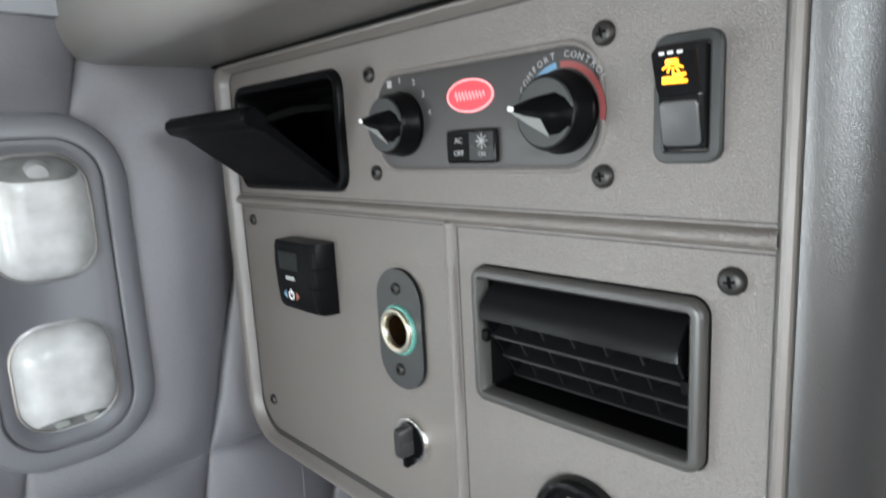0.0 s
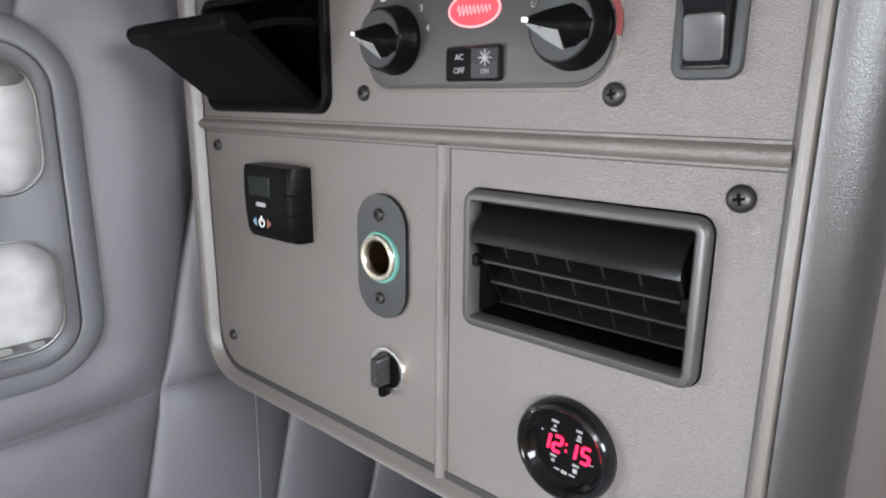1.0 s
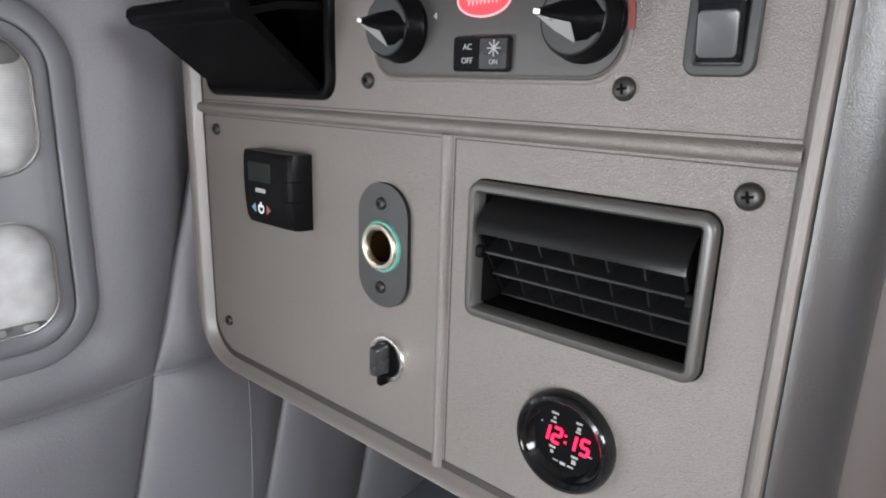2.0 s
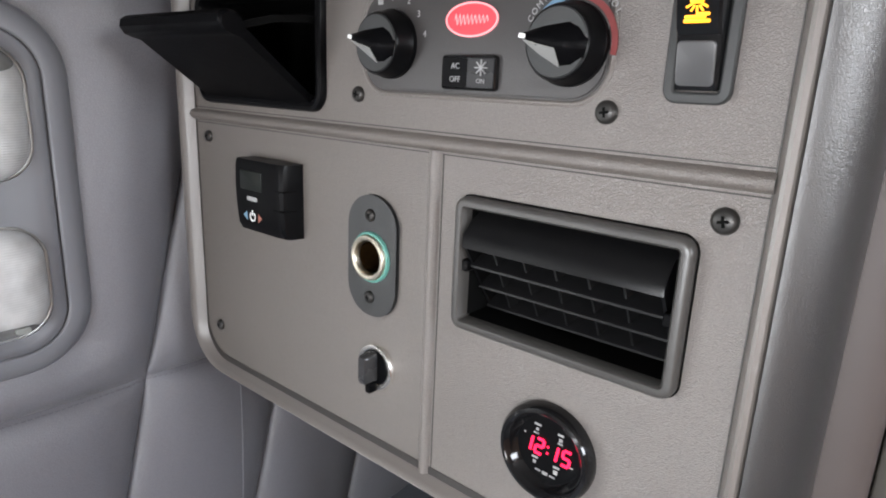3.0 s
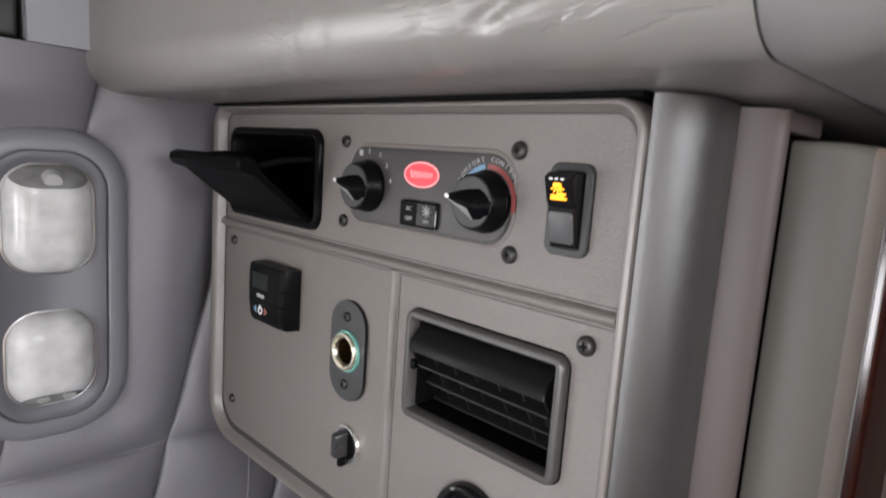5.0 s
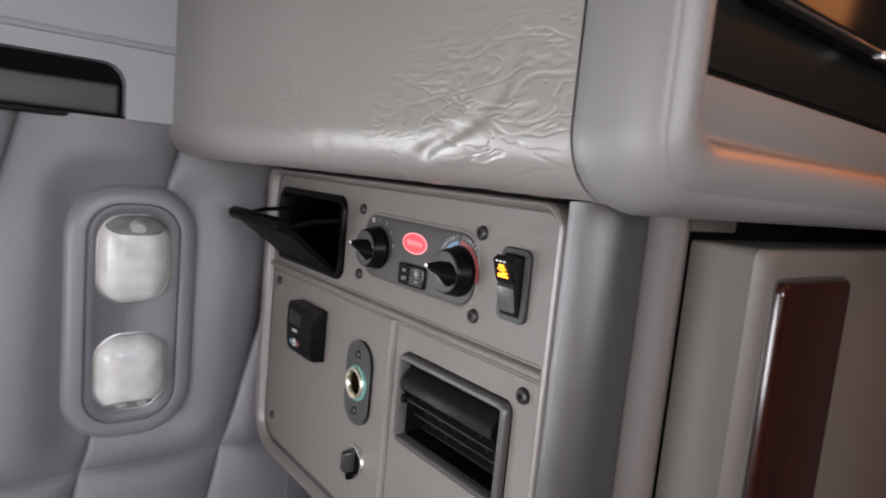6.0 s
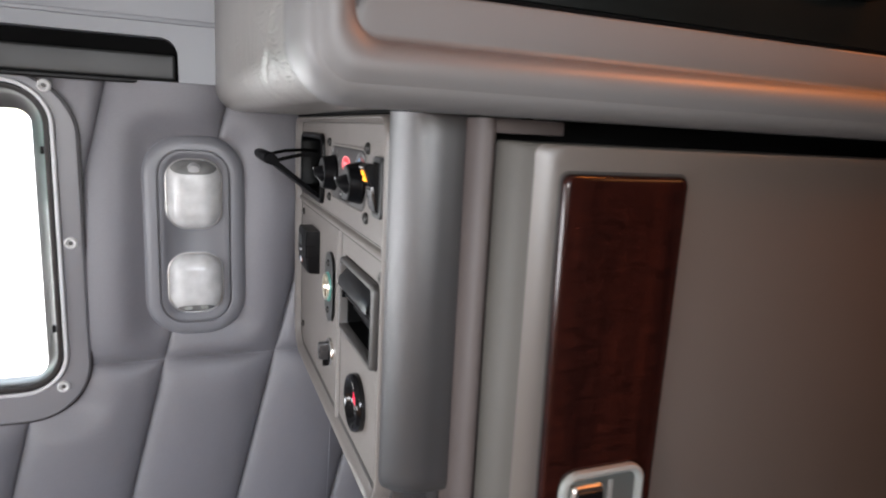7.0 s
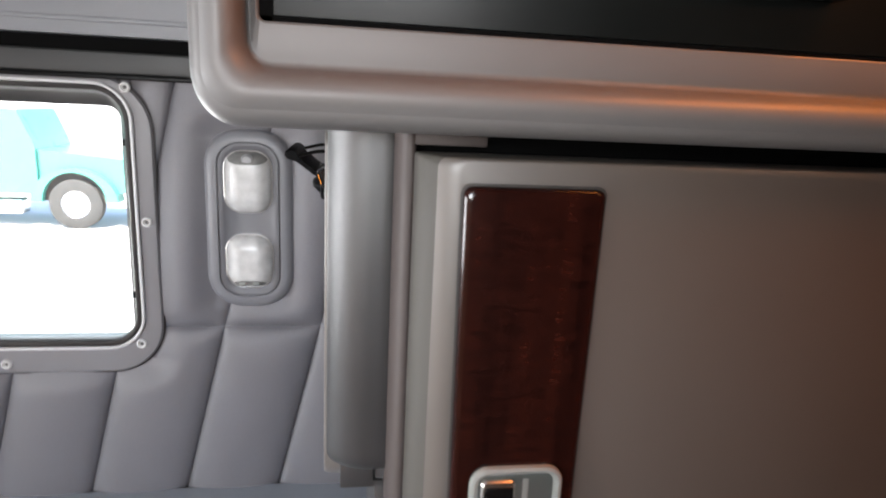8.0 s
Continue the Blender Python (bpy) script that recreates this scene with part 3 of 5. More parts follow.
# ---- shelf over the window with a dark recess for the blind ----
def blind_shelf():
    s = thing("blind_housing", on_wall(0, 0, 0.592), "cool grey moulded housing over the window with a dark slot", "housing", kind="structure")
    bm = bmesh.new()
    outer = [(-1.38, 1.563), (-0.972, 1.563), (-0.972, 1.6215), (0.064, 1.6215), (0.0735, 1.6185), (0.0805, 1.612), (0.0842, 1.603), (0.0850, 1.563), (0.150, 1.563), (0.150, 2.095), (-1.38, 2.095)]
    prism(bm, outer, 0.0, 0.028)
    part("moulding", bm, M_SHELF, s)
    part("slot_back", B(box, -0.97, 0.084, 1.560, 1.6205, 0.001, 0.006), M_VOID, s, "black slot lining")
    bm = bmesh.new()
    box(bm, -0.97, 0.080, 1.566, 1.600, 0.006, 0.017, 0.004, 3)
    part("roller_cover", bm, M_PLATE, s, "dark grey roller blind cover")
    bm = bmesh.new()
    box(bm, -0.97, 0.088, 1.5585, 1.5655, 0.008, 0.021, 0.002, 2)
    part("slot_lip", bm, M_BLACK, s, "black fabric lip")
    bm = bmesh.new()
    box(bm, -1.38, 0.148, 1.640, 1.647, 0.026, 0.031, 0.002, 2)
    part("rib", bm, M_SHELF, s)


blind_shelf()


# ---- wall lamp with two lenses ----
def wall_lamp():
    cx, cz = 0.1015, 1.341
    g = thing("reading_lamp", on_wall(cx, cz, 0.592), "unlit grey twin reading lamp with frosted lenses on padded wall", "lamp")
    U, V = 0.0715, 0.1505
    bm = bmesh.new()
    bezel(bm, -U, U, -V, V, 0.058, ((0, 0.0), (0, 0.006), (0.0018, 0.0120), (0.006, 0.0165), (0.012, 0.0188), (0.0180, 0.0195), (0.0205, 0.0192), (0.0217, 0.0180), (0.0220, 0.0)), 10)
    part("surround", bm, M_LAMPBASE, g)
    part("joint", B(bezel, -0.0496, 0.0496, -0.1290, 0.1290, 0.035, ((0, 0.001), (0, 0.0166), (0.0016, 0.0166), (0.0016, 0.001)), 10), M_DARKPLATE, g, "dark joint line")
    U2, V2 = 0.0483, 0.1288
    bm = bmesh.new()
    loft(bm, [flat(inset_rect(-U2, U2, -V2, V2, 0.036, i, 10), wv) for i, wv in ((0, 0.004), (0, 0.0175), (0.0010, 0.0190), (0.004, 0.0192), (0.0085, 0.0185), (0.0100, 0.0175))], False, True)
    part("insert", bm, M_LAMPINSERT, g, "darker grey lamp insert")
    for s, name in ((1, "upper"), (-1, "lower")):
        bm = bmesh.new()
        L0, L1 = (0.0150, 0.1160) if s > 0 else (-0.1130, -0.0220)
        loops = []
        for k in range(11):
            a = radians(90 * k / 10)
            loops.append(flat(inset_rect(-0.0380, 0.0370, L0, L1, 0.028, 0.0270 * (1 - math.cos(a)) ** 0.9, 8), 0.0120 + 0.0230 * math.sin(a) ** 0.85))
        loft(bm, loops, False, True)
        lens = part("lens", bm, M_LENS, g, "frosted white lens", angle=80)
        bm = bmesh.new()
        loft(bm, [[(u * 1.004, v + s * 0.0002, w + 0.0003) for u, v, w in lp] for lp in loops], False, True)
        cut = L1 - 0.0205 if s > 0 else L0 + 0.0150
        bmesh.ops.bisect_plane(bm, geom=bm.verts[:] + bm.edges[:] + bm.faces[:], plane_co=(0, cut, 0.034), plane_no=(0, s, 0.55), clear_inner=True)
        part("lens_end", bm, M_LENSEND, lens, "clear darker end of the lens", angle=80)
        bm = bmesh.new()
        loft(bm, [flat(inset_rect(-0.0380, 0.0370, L0, L1, 0.028, i, 8), w) for i, w in ((-0.0014, 0.010), (-0.0014, 0.0186), (-0.0002, 0.0190), (0.0006, 0.0186), (0.0006, 0.010))], closed=True)
        part("lens_joint", bm, M_STEEL, lens, "bright lens edge")
        if s > 0:
            part("bulb_cap", B(lathe, [(0.0001, 0.0050), (0.007, 0.0045), (0.0105, 0.001), (0.0115, -0.006)], 18), M_GREYPRINT, lens, "", T(0, L1 - 0.0150, 0.0292))
        else:
            for uu in (-0.0115, 0.0105):
                part("clip", B(slab, -0.0055, 0.0055, -0.0028, 0.0028, 0.0025, -0.006, 0.0015, 0.0006), M_SILVER, lens, "", T(uu, L0 + 0.0105, 0.0325))


wall_lamp()


# ---- control tower, panel and rim ----
PY0, PY1, PZ0, PZ1 = 0.0642, 0.5455, 1.178, 1.5258


def tower():
    t = thing("control_tower", Matrix.Identity(4), "grey moulded tower with rounded corner beside the wardrobe cabinet", "cabinet", kind="structure")
    bm = bmesh.new()
    # the corner is a long arc from the rim to the flat front
    path = [(0.2438, 0.0640)]
    for k in range(15):
        a = radians(25 + 65 * k / 14)
        path.append((0.2440 + 0.0410 * (math.cos(radians(25)) - math.cos(a)), 0.0628 - 0.0364 * (math.sin(a) - math.sin(radians(25)))))
    path += [(0.2900, 0.0418), (0.2968, 0.0420), (0.2984, 0.0426)]
    outline = path + [(0.2984, 0.050), (0.280, 0.0500), (0.266, 0.0560), (0.2580, 0.0620), (0.2540, 0.0638)]
    lo = []
    for z, s in ((1.2060, 0.016), (1.2085, 0.009), (1.2130, 0.004), (1.2190, 0.001), (1.2260, 0.0), (1.5270, 0.0)):
        lo.append([(x + s * 0.5, y + s, z) for x, y in outline])
    loft(bm, lo, True, True)
    part("corner_shell", bm, M_TOWER, t)
    bm = bmesh.new()
    box(bm, 0.262, 0.60, 0.0655, 0.560, 1.180, 1.186)
    box(bm, 0.2570, 0.2890, 0.0650, 0.0850, 1.1795, 1.2115, 0.002, 2)
    part("underside", bm, M_TOWER, t)
    part("lower_body", B(box, 0.290, 0.60, 0.070, 0.250, 0.55, 1.2075, 0.004, 2), M_TOWER, t)
    bm = bmesh.new()
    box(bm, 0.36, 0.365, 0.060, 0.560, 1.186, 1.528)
    part("back_panel", bm, M_VOID, t, "black sheet that keeps the hollow tower dark")
    # Black strip in place of the shadow line above the panel.
    part("top_shade_strip", B(box, 0.2475, 0.2600, 0.072, 0.555, 1.5260, 1.5290), M_VOID, t, "black strip imitating the shadow line under the overhead cabinet")


tower()

BIN = (-0.513, -0.354, 1.419, 1.505)      # u0 u1 v0 v1 in panel coordinates with the origin at y = 0, z = 0
VENT = (-0.2345, -0.0990, 1.3010, 1.3810)


def control_panel():
    p = thing("control_panel", on_panel(0, 0), "taupe grained plastic control panel with raised rim and dividing ribs", "panel", kind="structure")
    bm = bmesh.new()
    outer = rounded(-0.536, -0.0690, 1.186, 1.5190, (0.040, 0.032, 0.014, 0.014), 8)
    holes = [rounded(BIN[0] + 0.004, BIN[1] - 0.004, BIN[2] + 0.004, BIN[3] - 0.004, 0.010), rounded(VENT[0] + 0.004, VENT[1] - 0.004, VENT[2] + 0.004, VENT[3] - 0.004, 0.006), circle(-0.3055, 1.3285, 0.0130)]
    plate_with_holes(bm, outer, holes, 0.0, 0.003)
    part("face", bm, M_PANEL, p, angle=30)
    # rim round the outside, broader and deeper along the wall and the lower edge
    bm = bmesh.new()
    loops = []
    u0, u1, v0, v1 = -PY1, -PY0, PZ0, PZ1
    for il, ir, ib, it, w in ((0.000, 0.0000, 0.000, 0.0000, -0.012), (0.0003, 0.0002, 0.0002, 0.0002, -0.001), (0.0010, 0.0006, 0.0008, 0.0008, 0.0045), (0.0026, 0.0018, 0.0018, 0.0016, 0.0076),
                             (0.0052, 0.0038, 0.0030, 0.0028, 0.0086), (0.0085, 0.0056, 0.0044, 0.0040, 0.0080), (0.0122, 0.0072, 0.0066, 0.0052, 0.0050), (0.0158, 0.0084, 0.0092, 0.0066, 0.0018),
                             (0.0182, 0.0092, 0.0108, 0.0078, 0.0003), (0.0210, 0.0100, 0.0118, 0.0088, -0.0020)):
        loops.append(flat(rounded(u0 + il, u1 - ir, v0 + ib, v1 - it, (0.050 - il, 0.042 - ir, max(0.02 - ir, 0.004), max(0.02 - it, 0.004)), 8), w))
    loft(bm, loops)
    part("rim", bm, M_RIM, p, "satin raised rim")
    # Flat dark strip on the face: shade inside the rim put into colour.
    bm = bmesh.new()
    loops = []
    for k, w in ((0, 0.0002), (0, 0.0006), (1, 0.0006), (1, 0.0002)):
        loops.append(flat(rounded(u0 + 0.0186 + 0.0016 * k, u1 - 0.0094 - 0.0004 * k, v0 + 0.0092 + 0.0068 * k, v1 - 0.0080 - 0.0008 * k, (0.030, 0.034, 0.013, 0.012), 8), w))
    loft(bm, loops, closed=True)
    part("rim_shade_strip", bm, M_DARKSTRIP, p, "dark strip imitating the shade inside the rim")

    def rib(a, b, c, d, horizontal):
        bm = bmesh.new()
        loops = []
        for k in range(9):
            s = -1 + 2 * k / 8
            w = -0.0014 + 0.0056 * (1 - abs(s) ** 2.2)
            loops.append([(a, (c + d) / 2 + s * (d - c) / 2, w), (b, (c + d) / 2 + s * (d - c) / 2, w)] if horizontal else [((a + b) / 2 + s * (b - a) / 2, c, w), ((a + b) / 2 + s * (b - a) / 2, d, w)])
        loft(bm, loops, wrap=False)
        part("rib", bm, M_PANEL, p, "satin dividing rib")

    rib(-0.530, -0.0728, 1.4030, 1.4135, True)
    rib(-0.2600, -0.2500, 1.1885, 1.4040, False)
    groove = surface("dark_joint", (0.030, 0.028, 0.026), 0.7)
    for b in ((-0.530, -0.0740, 1.4142, 1.4148), (-0.2495, -0.0740, 1.4018, 1.4024), (-0.528, -0.2605, 1.4018, 1.4024)):
        part("joint", B(box, b[0], b[1], b[2], b[3], -0.001, 0.0003), groove, p, "dark joint line")
    part("joint", B(box, -0.2493, -0.2486, 1.192, 1.4024, -0.001, 0.0003), groove, p, "dark joint line")
    for y, z, r in ((0.507, 1.391, 0.0048), (0.504, 1.222, 0.0048), (0.090, 1.390, 0.0060)):
        screw(p, -y, z, r, turn=20 + 900 * y)
    return p


def screw(parent, u, v, r, w=0.0, turn=0.0):
    """A pan-head screw; a raised black cross stands in for its shaded recess."""
    bm = bmesh.new()
    lathe(bm, [(r * 1.0, 0), (r, r * 0.25), (r * 0.86, r * 0.48), (r * 0.62, r * 0.60), (0.0002, r * 0.66)], 24)
    s = part("screw", bm, M_SCREW, parent, "black cross-head screw", T(u, v, w, turn))
    bm = bmesh.new()
    box(bm, -r * 0.42, r * 0.42, -r * 0.11, r * 0.11, r * 0.5, r * 0.68)
    box(bm, -r * 0.11, r * 0.11, -r * 0.42, r * 0.42, r * 0.5, r * 0.685)
    part("cross_inlay", bm, M_VOID, s, "black cross standing in for the shaded recess")


PANEL = control_panel()


# ---- storage bin with its lid tilted open ----
def storage_bin():
    u0, u1, v0, v1 = BIN
    g = thing("storage_bin", on_panel(0, 0), "black plastic storage bin with its lid tilted open", "bin")
    bm = bmesh.new()
    bezel(bm, u0, u1, v0, v1, 0.014, ((0, -0.003), (0, 0.002), (0.001, 0.0045), (0.0035, 0.0055), (0.0065, 0.0045), (0.0075, 0.002), (0.0080, -0.02), (0.006, -0.02)), 7)
    part("bezel", bm, M_BLACK, g)
    bm = bmesh.new()
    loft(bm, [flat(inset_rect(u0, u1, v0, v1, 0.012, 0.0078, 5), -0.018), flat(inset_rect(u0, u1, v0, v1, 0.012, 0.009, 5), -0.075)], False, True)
    part("pocket", bm, M_VOID, g, "bin pocket coloured near black for its shade")
    # the lid leans out about its lower edge; a rolled grip runs along its top
    bm = bmesh.new()
    ua, ub = -0.4985, -0.3655
    prof = [(0.0010, 1.4285), (0.0035, 1.4240), (0.0560, 1.4635), (0.0620, 1.4650), (0.0680, 1.4670), (0.0710, 1.4715), (0.0700, 1.4765), (0.0655, 1.4795), (0.0595, 1.4790), (0.0550, 1.4755), (0.0535, 1.4700)]
    cw, cv = sum(q[0] for q in prof) / len(prof), sum(q[1] for q in prof) / len(prof)
    loft(bm, [[(u, cv + (v - cv) * s, cw + (w - cw) * s) for w, v in prof] for u, s in ((ua, 0.90), (ua + 0.002, 1.0), (ub - 0.002, 1.0), (ub, 0.90))], True, True)
    part("lid", bm, M_BLACKTEX, g, "black textured lid with a rolled grip", angle=40)
    for uu in (ua + 0.002, ub - 0.004):
        bm = bmesh.new()
        arm = [(0.0560, 1.4680), (0.0460, 1.4710), (0.0300, 1.4750), (0.0050, 1.4770), (-0.0150, 1.4770)]
        loft(bm, [[(uu, v, w), (uu + 0.002, v, w), (uu + 0.002, v + 0.0045, w), (uu, v + 0.0045, w)] for w, v in arm], True, True)
        part("stay_arm", bm, M_VOID, g, "curved black stay arm")
    for uu in (ua + 0.0005, ub - 0.0020):
        part("hinge", B(box, uu, uu + 0.0015, 1.4275, 1.4300, -0.004, 0.004), M_BLACK, g)


storage_bin()


# ---- heater control with two knobs ----
def rotary_knob(parent, u, v, turn):
    bm = bmesh.new()
    lathe(bm, [(0.0198, 0.0), (0.0198, 0.0030), (0.0190, 0.0040), (0.0178, 0.0120), (0.0168, 0.0140), (0.0150, 0.0146), (0.0001, 0.0138)], 40)
    k = part("knob", bm, M_BLACK, parent, "black rotary knob", T(u, v, 0.0012, turn))
    part("knob_top", B(lathe, [(0.0162, 0.0142), (0.0156, 0.0150), (0.0001, 0.0146)], 36), M_PLATE, k, "charcoal knob top")
    # a pointer blade across the knob, narrow at the nose, which reaches past the skirt
    nose, mid, tail = -0.0165, 0.0050, 0.0160
    bm = bmesh.new()
    loops = []
    for uu, base, ridge, top, low in ((nose, 0.0014, 0.0010, 0.0195, 0.0160), (nose + 0.0015, 0.0026, 0.0012, 0.0208, 0.0150), (-0.007, 0.0064, 0.0016, 0.0226, 0.0146), (mid, 0.0100, 0.0020, 0.0230, 0.0146), (0.0105, 0.0085, 0.0020, 0.0210, 0.0146), (tail, 0.0040, 0.0015, 0.0160, 0.0146)):
        loops.append([(uu, -base, low), (uu, -ridge, top), (uu, ridge, top), (uu, base, low)])
    loft(bm, loops, True, True)
    part("grip", bm, M_BLACKTEX, k, angle=60)
    # Pale sheet on the lower flank: the light it catches is its colour.
    bm = bmesh.new()
    e = 0.0006
    tri = [(nose + 0.002, -0.0028 - e, 0.0152), (nose + 0.002, -0.0013 - e, 0.0204), (-0.007, -0.0018 - e, 0.0222), (mid - 0.0005, -0.0022 - e, 0.0226), (mid - 0.0005, -0.0099 - e, 0.0150), (-0.007, -0.0063 - e, 0.0150)]
    loft(bm, [tri, [(a, b + e * 1.6, c - 0.0004) for a, b, c in tri]], True, True)
    part("lit_grip_flank", bm, M_LITFLANK, k, "pale grip flank, lit side put into the colour", angle=20)
    part("pointer_line", B(slab, nose - 0.0004, nose + 0.0038, -0.0012, 0.0012, 0.0006, 0.0180, 0.0213, 0.0004), M_WHITE, k, "white pointer line")


def arc_band(bm, r0, r1, a0, a1, w, n=24):
    loops = []
    for k in range(n + 1):
        a = radians(a0 + (a1 - a0) * k / n)
        c, s = math.cos(a), math.sin(a)
        loops.append([(r0 * c, r0 * s, w), (r1 * c, r1 * s, w), (r1 * c, r1 * s, w + 0.0003), (r0 * c, r0 * s, w + 0.0003)])
    loft(bm, loops, True, True)


def heater_control():
    cy, cz = 0.2340, 1.4645
    g = thing("heater_control", on_panel(cy, cz), "dark grey heater and air conditioning control with two knobs", "control")
    U, V = 0.0855, 0.0315
    bm = bmesh.new()
    bezel(bm, -U, U, -V, V, 0.022, ((0, -0.001), (0, 0.0002), (0.0012, 0.0010), (0.0022, 0.0009), (0.0034, -0.0004), (0.0036, -0.001)), 9)
    part("edge_bead", bm, M_PANEL, g, "taupe bead round the plate")
    bm = bmesh.new()
    slab(bm, -U + 0.0042, U - 0.0042, -V + 0.0042, V - 0.0042, 0.018, -0.001, 0.0012, 0.0005, 9)
    part("plate_joint", B(bezel, -U + 0.0030, U - 0.0030, -V + 0.0030, V - 0.0030, 0.019, ((0, -0.0008), (0, 0.00015), (0.0015, 0.00015), (0.0015, -0.0008)), 9), M_DARKSTRIP, g, "dark joint round the plate")
    part("plate", bm, M_DARKPLATE, g)
    rotary_knob(g, -0.0575, -0.0015, -12)
    rotary_knob(g, 0.0625, -0.0020, -10)
    # fan scale
    fan = bmesh.new()
    for a in range(4):
        c = math.cos(radians(45 + 90 * a)) * 0.0016
        s = math.sin(radians(45 + 90 * a)) * 0.0016
        box(fan, c - 0.0010, c + 0.0010, s - 0.0010, s + 0.0010, 0.0010, 0.0015)
    part("fan_symbol", fan, M_GREYPRINT, g, "pale fan symbol", T(-0.0680, 0.0235))
    for txt, u, v in (("1", -0.0580, 0.0248), ("2", -0.0450, 0.0225), ("3", -0.0370, 0.0150), ("4", -0.0320, 0.0040)):
        part("scale_number", text_mesh(txt, 0.0052), M_GREYPRINT, g, "", T(u, v, 0.0013))
    # temperature scale
    part("cold_band", B(arc_band, 0.0208, 0.0238, 98, 158, 0.0011), M_BLUEPRINT, g, "pale blue cold band", T(0.0625, -0.002))
    part("hot_band", B(arc_band, 0.0208, 0.0238, -12, 92, 0.0011), M_REDPRINT, g, "red hot band", T(0.0625, -0.002))
    for word, mid, step in (("COMFORT", 127, -8.6), ("CONTROL", 58, -8.6)):
        for k, ch in enumerate(word):
            a = mid + step * (k - (len(word) - 1) / 2)
            part("scale_letter", text_mesh(ch, 0.0044), M_GREYPRINT, g, "", T(0.0625, -0.002) @ Matrix.Rotation(radians(a - 90), 4, "Z") @ T(0, 0.0268, 0.0013))
    # lit oval emblem, left without lettering
    def ellipse(a, b, n=36):
        return [(a * math.cos(2 * math.pi * k / n), b * math.sin(2 * math.pi * k / n)) for k in range(n)]
    bm = bmesh.new()
    prism(bm, ellipse(0.0172, 0.0086), 0.0008, 0.0018)
    e = part("emblem", bm, M_REDGLOW, g, "lit red oval emblem", T(0.0015, 0.0110))
    bm = bmesh.new()
    loft(bm, [flat(ellipse(0.0176, 0.0090), 0.0008), flat(ellipse(0.0176, 0.0090), 0.0021), flat(ellipse(0.0166, 0.0080), 0.0021), flat(ellipse(0.0166, 0.0080), 0.0008)], closed=True)
    part("emblem_outline", bm, M_PINKGLOW, e)
    bm = bmesh.new()
    wave = [(-0.0112 + 0.0224 * k / 40, 0.0024 * math.sin(k * 1.35) * (1.25 - 0.5 * k / 40)) for k in range(41)]
    loft(bm, [[(x - 0.0002, y - 0.0004, 0.0016), (x + 0.0002, y + 0.0004, 0.0016), (x + 0.0002, y + 0.0004, 0.0021), (x - 0.0002, y - 0.0004, 0.0021)] for x, y in wave], True, True)
    part("emblem_squiggle", bm, M_PINKGLOW, e)
    # rocker for the air conditioning
    bm = bmesh.new()
    bezel(bm, -0.0185, 0.0185, -0.0092, 0.0092, 0.0022, ((0, 0), (0, 0.0030), (0.0006, 0.0036), (0.0014, 0.0034), (0.0016, 0.0)), 4)
    s = part("rocker_switch", bm, M_GLOSS, g, "black rocker switch", T(0.0028, -0.0165, 0.001))
    bm = bmesh.new()
    prism(bm, [(-0.0170, -0.0076), (0.0003, -0.0076), (0.0003, 0.0076), (-0.0170, 0.0076)], 0.0, 0.0042)
    part("rocker_off_side", bm, M_BLACK, s)
    bm = bmesh.new()
    loft(bm, [[(0.0003, -0.0076, 0.0), (0.0003, 0.0076, 0.0), (0.0003, 0.0076, 0.0044), (0.0003, -0.0076, 0.0044)], [(0.0170, -0.0076, 0), (0.0170, 0.0076, 0), (0.0170, 0.0076, 0.0016), (0.0170, -0.0076, 0.0016)]], True, True)
    part("rocker_on_side", bm, M_LITGREY, s, "pressed side, made lighter grey for its reflection")
    part("lettering", text_mesh("AC", 0.0044), M_GREYPRINT, s, "pale lettering AC", T(-0.0080, 0.0034, 0.0043))
    part("lettering", text_mesh("OFF", 0.0044), M_GREYPRINT, s, "pale lettering OFF", T(-0.0080, -0.0036, 0.0043))
    part("lettering", text_mesh("ON", 0.0036), M_GREYPRINT, s, "pale lettering ON", T(0.0088, -0.0042, 0.0034))
    bm = bmesh.new()
    for a in range(4):
        c, d = math.cos(radians(45 * a)), math.sin(radians(45 * a))
        prism(bm, [(0.0042 * c - 0.0003 * d, 0.0042 * d + 0.0003 * c), (-0.0042 * c - 0.0003 * d, -0.0042 * d + 0.0003 * c), (-0.0042 * c + 0.0003 * d, -0.0042 * d - 0.0003 * c), (0.0042 * c + 0.0003 * d, 0.0042 * d - 0.0003 * c)], 0.0028, 0.0037 + 0.00001 * a)
    part("snow_symbol", bm, M_GREYPRINT, s, "pale snowflake symbol", T(0.0088, 0.0028))
    for y, z in ((0.3230, 1.4960), (0.1490, 1.4955), (0.3220, 1.4330), (0.1500, 1.4320)):
        screw(g, cy - y, z - cz, 0.0056 if y < 0.2 else 0.0050, turn=y * 400 + z * 90)


heater_control()


